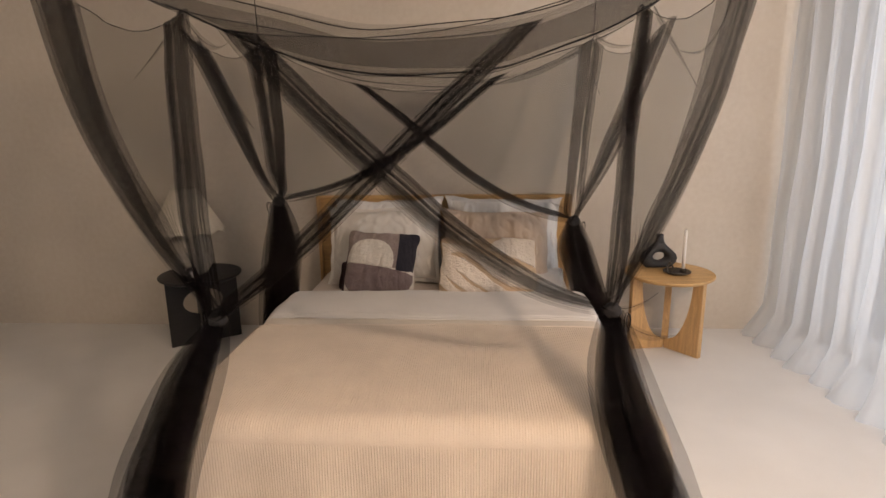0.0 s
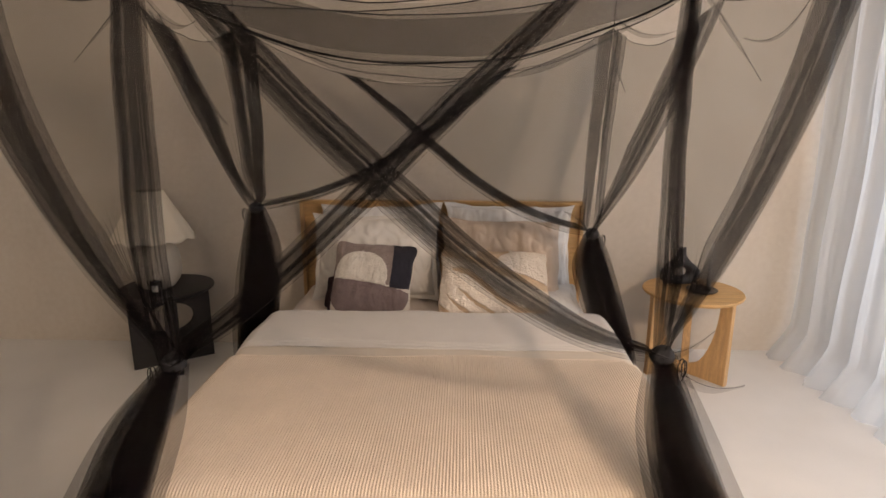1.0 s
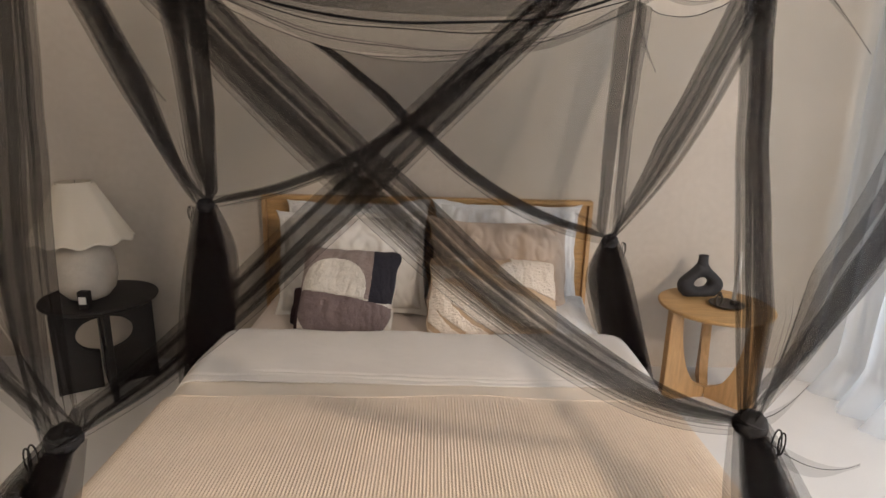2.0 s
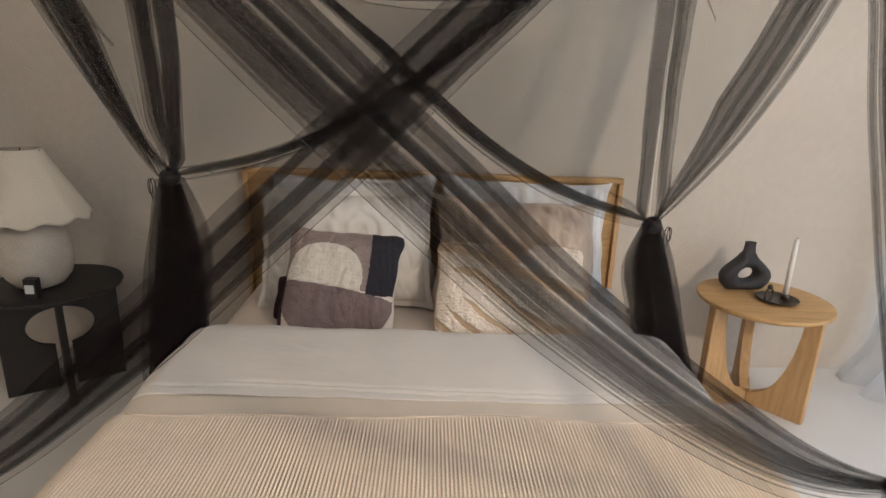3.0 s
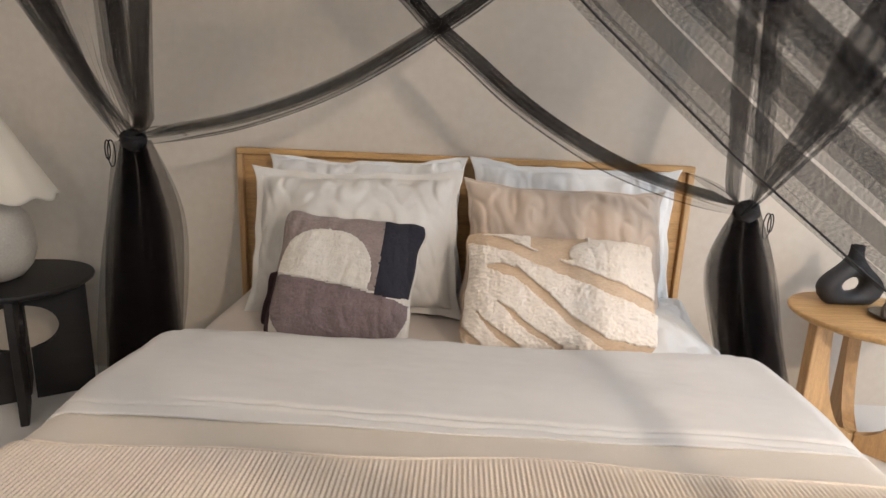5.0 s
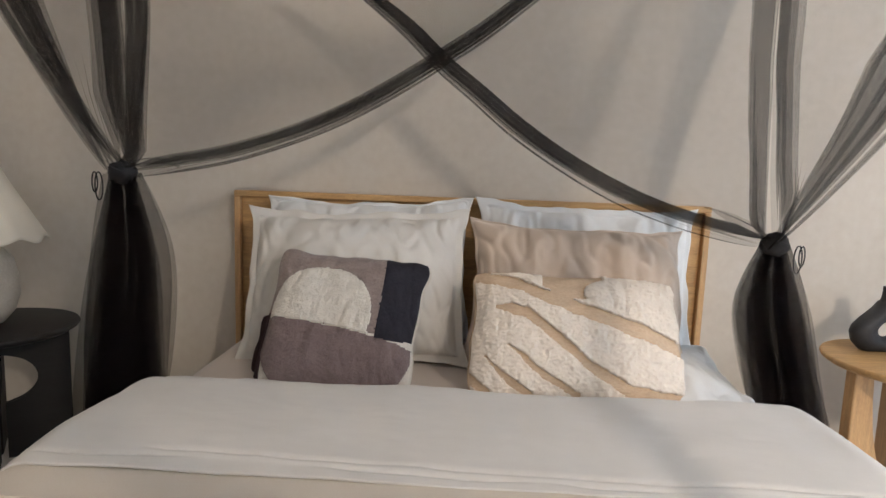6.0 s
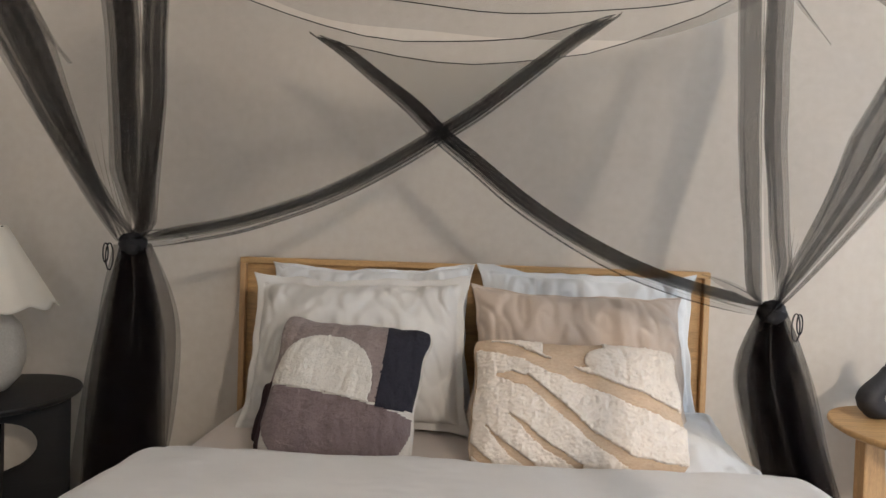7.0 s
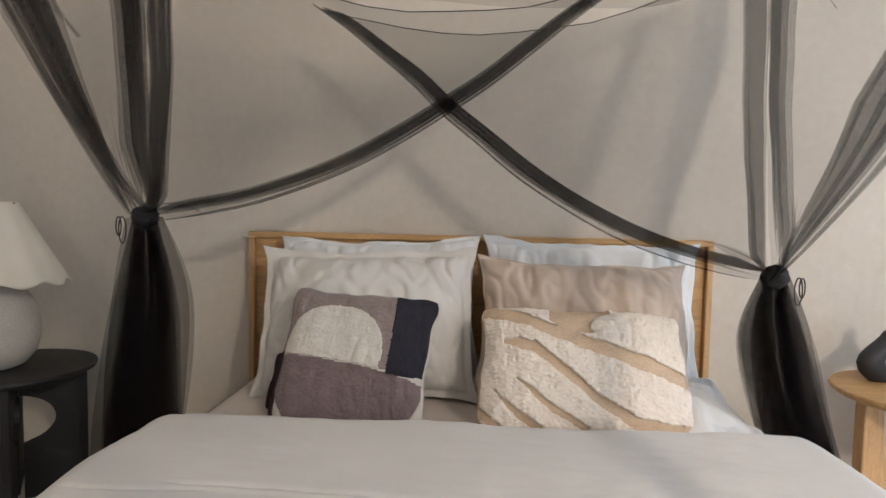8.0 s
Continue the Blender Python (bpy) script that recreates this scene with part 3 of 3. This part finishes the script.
put_mesh("shade", verts, grid_faces(len(levels) * 2, cols, True), M_SHADE, lamp, "cream pleated fabric shade with a wavy rim")
part("stem", tube([(0, 0, 0.28), (0, 0, 0.535)], 0.006), M_METAL, lamp)
for k in range(3):
    a = 2 * math.pi * k / 3
    part("shade_spoke", tube([(0, 0, 0.53), (0.083 * math.cos(a), 0.083 * math.sin(a), 0.552)], 0.002), M_METAL, lamp)
tag = tagged(empty("label_card", (-1.530, -0.485, LH)), "small white card in a dark holder on the table edge", "card")
part("holder", box(-0.024, 0.024, -0.012, 0.020, 0.0005, 0.085, 0.003), M_BLACK, tag)
part("card", box(-0.016, 0.016, -0.0165, -0.0125, 0.028, 0.062), M_CARD, tag)

# ---- vase: a flattened ring with a short neck ----
vase = tagged(empty("vase", (1.375, -0.205, RH), 4), "dark matt ceramic ring-shaped vase with a short neck", "vase")


def ring_vase():
    """Outline half widths by height, and an oval hole through the belly."""
    heights = (0.0, 0.004, 0.03, 0.06, 0.085, 0.11, 0.135, 0.155, 0.17)
    halves = (0.070, 0.082, 0.109, 0.118, 0.110, 0.086, 0.056, 0.035, 0.027)
    low = 0.074
    outline = [(np.interp(z, heights, halves), z - low) for z in np.linspace(0, 0.17, 90)]
    outline = [(x, 0 - low) for x in np.linspace(0.0, 0.07, 12)] + outline + [(x, 0.17 - low) for x in np.linspace(0.027, 0.0, 6)]
    angles = [math.atan2(z, x) for x, z in outline]
    reach = [math.hypot(x, z) for x, z in outline]
    bm = bmesh.new()
    n, m = 96, 20
    rings = []
    for k in range(n):
        a = 2 * math.pi * k / n
        ca, sa = math.cos(a), math.sin(a)
        r = np.interp(math.atan2(sa, abs(ca)), angles, reach)
        ox, oz, ix, iz = r * ca, r * sa, 0.037 * ca, 0.026 * sa
        ring = []
        for j in range(m):
            b = 2 * math.pi * j / m
            w = 0.5 + 0.5 * math.cos(b)
            ring.append(bm.verts.new((ix + (ox - ix) * w, 0.036 * math.sin(b), low + iz + (oz - iz) * w)))
        rings.append(ring)
    for k in range(n):
        p, q = rings[k], rings[(k + 1) % n]
        for j in range(m):
            bm.faces.new((p[j], p[(j + 1) % m], q[(j + 1) % m], q[j]))
    return bm


part("body", ring_vase(), M_CERAMIC, vase, smooth=True)
neck = lathe([(0.030, 0.150), (0.029, 0.166), (0.025, 0.182), (0.0235, 0.205), (0.0245, 0.214), (0.020, 0.214), (0.018, 0.19)], 32)
bmesh.ops.scale(neck, vec=(1, 0.8, 1), verts=neck.verts)
part("neck", neck, M_CERAMIC, vase, smooth=True)

# ---- candle in a chamber stick ----
stick = tagged(empty("candle_holder", (1.447, -0.350, RH), 20), "aged metal candle dish with a small handle", "candle holder")
part("dish", lathe([(0.045, 0.0), (0.062, 0.002), (0.078, 0.010), (0.082, 0.016), (0.080, 0.0165), (0.074, 0.011), (0.058, 0.005), (0.02, 0.005)], 48), M_METAL, stick, smooth=True)
part("socket", lathe([(0.016, 0.0055), (0.017, 0.028), (0.013, 0.028), (0.0125, 0.02)], 24), M_METAL, stick, smooth=True).matrix_basis = pose(0.042, 0, 0)
part("handle", tube([(-0.055 + 0.022 * math.cos(a), 0.0, 0.035 + 0.028 * math.sin(a)) for a in np.linspace(0, 2 * math.pi, 18)], 0.005), M_METAL, stick, smooth=True)
part("knob", lathe([(0.004, 0.058), (0.010, 0.063), (0.011, 0.070), (0.006, 0.078), (0.002, 0.08)], 16), M_METAL, stick, smooth=True).matrix_basis = pose(-0.055, 0, 0)
candle = tagged(empty("candle", (1.4865, -0.3356, RH + 0.0205)), "slender white dinner candle in the holder", "candle")
part("wax", lathe([(0.0108, 0.0), (0.0105, 0.12), (0.0095, 0.235), (0.007, 0.244), (0.003, 0.248)], 24), M_WAX, candle, smooth=True)
part("wick", tube([(0, 0, 0.246), (0.001, 0, 0.254)], 0.0012, 6), M_CORD, candle)

# ---- the bed canopy of black tulle ----
canopy = tagged(empty("bed_canopy"), "sheer black tulle bed canopy with crossed panels tied back", "bed canopy")
FR, FL, BR, BL = (1.03, -2.08, 1.97), (-1.07, -2.10, 1.93), (0.91, -0.20, 1.88), (-0.977, -0.515, 1.85)
T_NR, T_NL, T_FR, T_FL = (0.695, -1.885, 0.783), (-0.690, -1.930, 0.755), (0.765, -0.625, 0.868), (-0.885, -0.657, 0.990)

# lines of cloth from the top to the ties: along the corner, and along the free edge
G_FR = (FR, (1.006, -1.975, 1.51), (0.888, -1.935, 1.102), T_NR)
G_FL = (FL, (-1.069, -2.054, 1.465), (-0.884, -2.09, 1.124), T_NL)
G_BR = (BR, (0.857, -0.327, 1.489), (0.808, -0.437, 1.163), T_FR)
G_BL = (BL, (-0.928, -0.558, 1.488), (-0.909, -0.601, 1.243), T_FL)
E_FRONT_R = ((-0.62, -1.86, 1.74), (-0.02, -2.08, 1.14), (0.31, -2.03, 0.83), T_NR)
E_FRONT_L = ((0.46, -1.75, 1.76), (-0.03, -2.00, 1.31), (-0.36, -2.08, 0.91), T_NL)
E_RIGHT_N = ((0.925, -1.172, 1.894), (0.815, -1.381, 1.48), (0.755, -1.602, 1.102), T_NR)
E_RIGHT_F = ((1.09, -1.06, 1.86), (0.955, -1.03, 1.42), (0.87, -0.88, 1.12), T_FR)
E_LEFT_N = ((-0.917, -1.467, 1.871), (-0.83, -1.619, 1.476), (-0.798, -1.758, 1.108), T_NL)
E_LEFT_F = ((-1.05, -1.24, 1.84), (-0.965, -1.05, 1.46), (-0.965, -0.90, 1.21), T_FL)
E_BACK_L = ((0.402, -0.459, 1.679), (0.063, -0.523, 1.405), (-0.285, -0.576, 1.035), T_FL)
E_BACK_R = ((-0.526, -0.351, 1.655), (-0.162, -0.383, 1.425), (0.160, -0.449, 0.905), T_FR)


def pleats(rnd, folds):
    """A zigzag of uneven pleats: the places across (0..1) at which the cloth turns back."""
    turns = [0.0]
    for k in range(folds):
        mid = (k + 0.5) / folds
        far, near = min(1.0, mid + rnd.uniform(0.20, 0.75)), max(0.0, mid - rnd.uniform(0.15, 0.60))
        turns += [far, near]
    return turns + [1.0]


def narrow_pleats(rnd, strips, layers):
    """Sheer cloth laid to and fro a few times, with narrow strips in which it is folded over and over."""
    turns = [0.0]
    for k in range(layers):
        turns += [rnd.uniform(0.72, 1.0), rnd.uniform(0.0, 0.28)]
    for k in range(strips):
        at, wide = 0.15 + 0.85 * (k + rnd.uniform(0.1, 0.9)) / strips, rnd.uniform(0.03, 0.14)
        for n in range(rnd.choice((1, 2, 2))):
            turns += [min(1, at + wide * rnd.uniform(0.7, 1.1)), max(0, at - wide * rnd.uniform(0, 0.5))]
    return turns + [1.0]


def pleated(turns, k):
    q = k * (len(turns) - 1)
    i = min(int(q), len(turns) - 2)
    return turns[i] + (turns[i + 1] - turns[i]) * (q - i), i + (q - i)


def net_sheet(name, verts, rows, cols, wrap=False, label=""):
    """Tulle over a grid of points, with cloth coordinates in metres."""
    p = np.asarray(verts, float).reshape(rows, cols, 3)
    k = rows // 3
    across = np.concatenate(([0], np.cumsum(np.linalg.norm(np.diff(p[k], axis=0), axis=1))))
    along = np.concatenate((np.zeros((1, cols)), np.cumsum(np.linalg.norm(np.diff(p, axis=0), axis=2), axis=0)))
    uv = np.stack((np.broadcast_to(across, (rows, cols)), along), 2).reshape(-1, 2)
    return put_mesh(name, p.reshape(-1, 3), grid_faces(rows, cols, wrap), M_NET, canopy, label, uv=uv)


def net_panel(name, corner, free, sag, seed, post=0.10, band=0.13, folds=(3, 3), shares=(0.34, 0.58), layers=0, narrow=0.35):
    """A half panel: hung from the canopy's edge between its corner and its free edge, and drawn together at the tie."""
    rnd = random.Random(seed)
    cols, rows = 210, 32
    turned_post = pleats(rnd, folds[0])
    turned_band = narrow_pleats(rnd, folds[1], layers) if layers else pleats(rnd, folds[1])
    v = np.linspace(0, 1, rows) ** 0.9
    a, b = bezier(corner, v), bezier(free, v)
    gap = np.maximum(np.linalg.norm(b - a, axis=1), 0.02)
    posts = np.minimum(0.40, post * (1 - 0.45 * v) / gap)
    bands = np.minimum(0.45, band * (1 - narrow * v ** 2.2) / gap)
    verts = np.zeros((rows, cols, 3))
    across = b[0] - a[0]
    out = np.cross(across / (np.linalg.norm(across) + 1e-9), (0, 0, 1.0))
    s0, s1 = shares
    for j in range(cols):
        u = j / (cols - 1)
        if u < s0:
            k = u / s0
            place, layer = pleated(turned_post, k)
            w = posts * place
            lift = 0.5 + 0.5 * math.sin(2.4 * layer)
        elif u < s1:
            k = (u - s0) / (s1 - s0)
            w = posts + (1 - bands - posts) * k
            lift = 0.5 + 0.2 * math.sin(k * 19 + seed)
        else:
            k = (u - s1) / (1 - s1)
            place, layer = pleated(turned_band, k)
            w = 1 - bands + bands * place
            lift = 0.5 + 0.5 * math.sin(2.4 * layer)
        line = a * (1 - w)[:, None] + b * w[:, None]
        drop = sag * 4 * w * (1 - w)
        wave = 0.006 * math.sin(9 * u * math.pi + seed) + 0.030 * (lift - 0.5)
        taper = (1 - v) ** 0.5 * 0.8 + 0.2
        gather = np.array((0.026 * math.cos(7 * u + seed), 0.026 * math.sin(9 * u + seed), 0.012 * math.sin(5 * u)))
        for i in range(rows):
            p = line[i] + out * wave * taper[i] + gather * v[i] ** 3
            p = p + np.array((0, 0, -drop[i] * (1 - v[i]) ** 2.2))
            p = p + 0.008 * noise.noise_vector(Vector(p) * 5.0 + Vector((seed, 0, 0))) * (1 - v[i] * 0.6)
            verts[i, j] = p
    ob = net_sheet(name, verts, rows, cols)
    part("hem", tube(verts[:-1, -1], 0.00035, 5), M_CORD, ob, smooth=True)
    first, last = int(cols * s0), int(cols * (s1 + 0.03))
    part("top_hem", tube(verts[0, first:last:2], 0.0016, 5), M_CORD, ob, smooth=True)
    return ob


net_panel("front_panel", G_FR, E_FRONT_R, 0.14, 1, 0.13, 0.180, (2, 9), (0.20, 0.30), layers=1, narrow=0.68)
net_panel("front_panel", G_FL, E_FRONT_L, 0.14, 2, 0.13, 0.135, (2, 4), (0.20, 0.34), layers=2, narrow=0.5)
net_panel("side_panel", G_FR, E_RIGHT_N, 0.15, 3, 0.18, 0.120, (3, 6), (0.34, 0.44), layers=2)
net_panel("side_panel", G_BR, E_RIGHT_F, 0.12, 4, 0.12, 0.270, (4, 5), (0.30, 0.40), layers=2)
net_panel("side_panel", G_FL, E_LEFT_N, 0.14, 5, 0.17, 0.150, (2, 6), (0.34, 0.44), layers=2)
net_panel("side_panel", G_BL, E_LEFT_F, 0.10, 6, 0.13, 0.230, (6, 5), (0.34, 0.44), layers=3)
net_panel("back_panel", G_BL, E_BACK_L, 0.17, 7, 0.10, 0.115, (6, 5), (0.34, 0.44), layers=4)
net_panel("back_panel", G_BR, E_BACK_R, 0.17, 8, 0.09, 0.110, (4, 5), (0.34, 0.44), layers=4)


def top_height(x, y):
    s = max(0.0, 1 - (x / 0.97) ** 2)
    front, middle, back = 1.975 - 0.235 * s, 1.885 - 0.215 * s, 1.87 - 0.30 * s
    t = (y + 2.15) / 1.8
    return front * 2 * (t - 0.5) * (t - 1) - 4 * middle * t * (t - 1) + 2 * back * t * (t - 0.5)


def top_point(s, t, lower=0.0):
    left = np.array(FL) * (1 - t) + np.array(BL) * t
    right = np.array(FR) * (1 - t) + np.array(BR) * t
    p = left + (right - left) * (s + 1) / 2
    x, y = p[0], p[1] + (1 - s * s) * (0.26 * (1 - t) - 0.16 * t)
    z = top_height(p[0], -2.15 + 1.8 * t) + 0.004 * math.sin(11 * s + 3 * t) * (1 - s * s) + 0.014 * rough_noise(x, y, 2, 3)
    return x, y, z - lower * (1 - s * s)


def top_sheet(name, turns):
    """The canopy's roof; turns lists (depth along the bed, how far it hangs below the roof) from edge to edge."""
    rows, cols, verts = 14 * (len(turns) - 1) + 1, 44, []
    for i in range(rows):
        q = i / (rows - 1) * (len(turns) - 1)
        k = min(int(q), len(turns) - 2)
        t = turns[k][0] + (turns[k + 1][0] - turns[k][0]) * (q - k)
        low = turns[k][1] + (turns[k + 1][1] - turns[k][1]) * (q - k)
        for j in range(cols):
            s = 2 * j / (cols - 1) - 1
            verts.append(top_point(s, t + 0.02 * math.sin(4 * s + 0.11 * i), low + 0.008 * math.sin(6 * s + 0.23 * i)))
    return net_sheet(name, verts, rows, cols)


top_sheet("canopy_top", ((0.0, 0.0), (0.35, 0.02), (0.7, 0.0), (1.0, 0.0)))
top_sheet("roof_fold", ((0.02, 0.01), (0.30, 0.045), (0.48, 0.03), (0.26, 0.06), (0.06, 0.035), (0.40, 0.07), (0.52, 0.05)))
for t, low, r in ((0.02, 0.005, 0.002), (0.40, 0.075, 0.004), (0.55, 0.05, 0.002), (0.88, 0.0, 0.0014), (0.75, 0.03, 0.0010)):
    part("roof_hem", tube([top_point(s, t, low) for s in np.linspace(-0.96, 0.96, 30)], r, 5), M_CORD, canopy, smooth=True)


def tail(line, widths, folds, seed, squash=0.7):
    """The bunched cloth below a tie, spreading in deep pleats to the floor."""
    rows, cols, verts = 30, folds * 8, []
    n = len(line) - 1
    for i in range(rows):
        v = i / (rows - 1)
        k = min(int(v * n), n - 1)
        q = v * n - k
        knots = [np.array((*line[min(max(m, 0), n)], widths[min(max(m, 0), n)])) for m in (k - 1, k, k + 1, k + 2)]
        c = 0.5 * (2 * knots[1] + (knots[2] - knots[0]) * q + (2 * knots[0] - 5 * knots[1] + 4 * knots[2] - knots[3]) * q * q + (3 * knots[1] - knots[0] - 3 * knots[2] + knots[3]) * q ** 3)
        spread = c[3]
        for j in range(cols):
            a = 2 * math.pi * j / cols
            zig = abs(((j / 8) % 1) * 2 - 1)
            r = spread * (0.16 + 0.76 * zig * (0.85 + 0.25 * math.sin(5 * a + seed)) + 0.14 * math.sin(3 * a + seed + 2 * v) + 0.05 * rough_noise(a, v, seed, 4))
            turn = a + 0.5 * v + 0.15 * math.sin(4 * v + seed)
            verts.append((c[0] + r * math.cos(turn), c[1] + squash * r * math.sin(turn), max(0.006, c[2] + 0.012 * rough_noise(a, v, seed, 3))))
    return net_sheet("gathered_tail", verts, rows, cols, True)


def tails(line, widths, seed, squash=0.7):
    rnd = random.Random(seed)

    def moved(amount):
        dx, dy = rnd.uniform(-amount, amount), rnd.uniform(-amount, amount) * 0.5
        return [line[0]] + [(x + dx * (0.4 + 0.2 * k), y + dy, z) for k, (x, y, z) in enumerate(line[1:])]
    tail(line, [w * 1.12 for w in widths], 7, seed, squash)
    tail(moved(0.02), [w * 0.92 for w in widths], 11, seed + 20, squash)
    tail(moved(0.04), [w * 0.80 for w in widths], 9, seed + 40, squash)
    tail(moved(0.05), [w * 0.62 for w in widths], 7, seed + 60, squash)


tails((T_NR, (0.689, -2.045, 0.632), (0.724, -2.19, 0.46), (0.775, -2.27, 0.30), (0.87, -2.30, 0.006)), (0.036, 0.092, 0.117, 0.125, 0.145), 1)
tails((T_NL, (-0.715, -2.075, 0.639), (-0.738, -2.22, 0.476), (-0.777, -2.28, 0.31), (-0.85, -2.30, 0.006)), (0.036, 0.092, 0.112, 0.122, 0.142), 2)
tails((T_FR, (0.792, -0.59, 0.712), (0.86, -0.55, 0.506), (0.945, -0.53, 0.24), (0.965, -0.53, 0.006)), (0.040, 0.105, 0.122, 0.130, 0.135), 3, 0.6)
tails((T_FL, (-0.882, -0.635, 0.791), (-0.908, -0.613, 0.543), (-0.935, -0.591, 0.27), (-0.945, -0.59, 0.006)), (0.046, 0.108, 0.138, 0.155, 0.160), 4, 0.6)


def tie_cord(tie, outward):
    """A cord wound about the gathers, with two loops of its bow hanging down outside."""
    x, y, z = tie
    ring = [(x + 0.030 * math.cos(a), y + 0.030 * math.sin(a), z + 0.006 * math.sin(2 * a) + 0.004 * a / 6) for a in np.linspace(0, 4 * math.pi, 40)]
    cord = part("tie_cord", tube(ring, 0.0032), M_CORD, canopy, "black cord tied in a bow", smooth=True)
    knot = bmesh.new()
    bmesh.ops.create_icosphere(knot, subdivisions=3, radius=1.0)
    for v in knot.verts:
        lump = 1 + 0.22 * rough_noise(v.co.x, v.co.y, v.co.z + x, 2.6) + 0.05 * math.sin(14 * math.atan2(v.co.y, v.co.x))
        v.co = (x + 0.033 * lump * v.co.x, y + 0.033 * lump * v.co.y, z + 0.030 * lump * v.co.z)
    part("knot", knot, M_CORD, cord, "tightly bunched black tulle at the tie", smooth=True)
    for k, (size, drop_) in enumerate(((0.020, 0.070), (0.014, 0.050))):
        loop = []
        for a in np.linspace(0, 2 * math.pi, 24):
            loop.append((x + outward * (0.038 + size * (0.6 + 0.5 * math.sin(a)) + 0.006 * k), y - 0.020 - 0.012 * k, z - drop_ * 0.5 * (1 - math.cos(a))))
        part("bow_loop", tube(loop, 0.0018, 6), M_CORD, cord, smooth=True)


for tie, s in ((T_NR, 1), (T_NL, -1), (T_FR, 1), (T_FL, -1)):
    tie_cord(tie, s)
for at in (FR, FL, BR, BL):
    part("hanging_cord", tube([at, (at[0] * 1.02, at[1], 2.70)], 0.0025, 6), M_CORD, canopy)


# loose points of tulle and unused ribbons at the hanging points
WISPS = (
    ((0.967, -1.19, 1.884), (0.97, -1.419, 1.736), (1.044, -1.539, 1.547)),
    ((1.013, -1.886, 1.847), (1.054, -1.672, 1.604), (0.971, -1.553, 1.671)),
    ((0.819, -0.623, 1.862), (0.906, -0.814, 1.719), (1.009, -0.944, 1.785)),
    ((-0.925, -1.47, 1.85), (-0.971, -1.537, 1.745), (-1.094, -1.569, 1.601)),
    ((-0.925, -1.47, 1.85), (-0.907, -1.264, 1.668), (-0.863, -1.124, 1.817)),
    ((-1.046, -1.101, 1.818), (-0.954, -0.962, 1.488), (-0.905, -0.871, 1.394)),
    ((0.845, -0.432, 1.806), (0.827, -0.575, 1.664), (0.878, -0.629, 1.542)),
    ((0.708, -1.878, 0.794), (0.779, -1.836, 0.757), (0.889, -1.767, 0.814)),
    ((0.707, -1.899, 0.773), (0.802, -1.944, 0.684), (0.922, -1.913, 0.71)),
    ((-0.881, -0.662, 1.007), (-0.821, -0.646, 1.047), (-0.742, -0.648, 1.009)),
    ((0.746, -0.598, 0.896), (0.696, -0.524, 0.938), (0.656, -0.448, 0.949)),
)
for a, m, e in WISPS:
    a, m, e = np.array(a), np.array(m), np.array(e)
    curve = [(1 - t) ** 2 * a + 2 * t * (1 - t) * m + t * t * e for t in np.linspace(0, 1, 16)]
    verts = []
    for k, p in enumerate(curve):
        half = 0.020 * math.sin(math.pi * min(1, 0.15 + k / 15) * 0.95) + 0.002
        for s in (-1, -0.3, 0.35, 1):
            verts.append(p + np.array((half * s * 0.5, half * s * 0.6, half * s * 0.5 - 0.25 * abs(s) * half)))
    net_sheet("loose_end", verts, 16, 4)
    part("ribbon", tube(curve, [0.0013 * (1 - 0.75 * k / 15) for k in range(16)], 6), M_CORD, canopy, smooth=True)
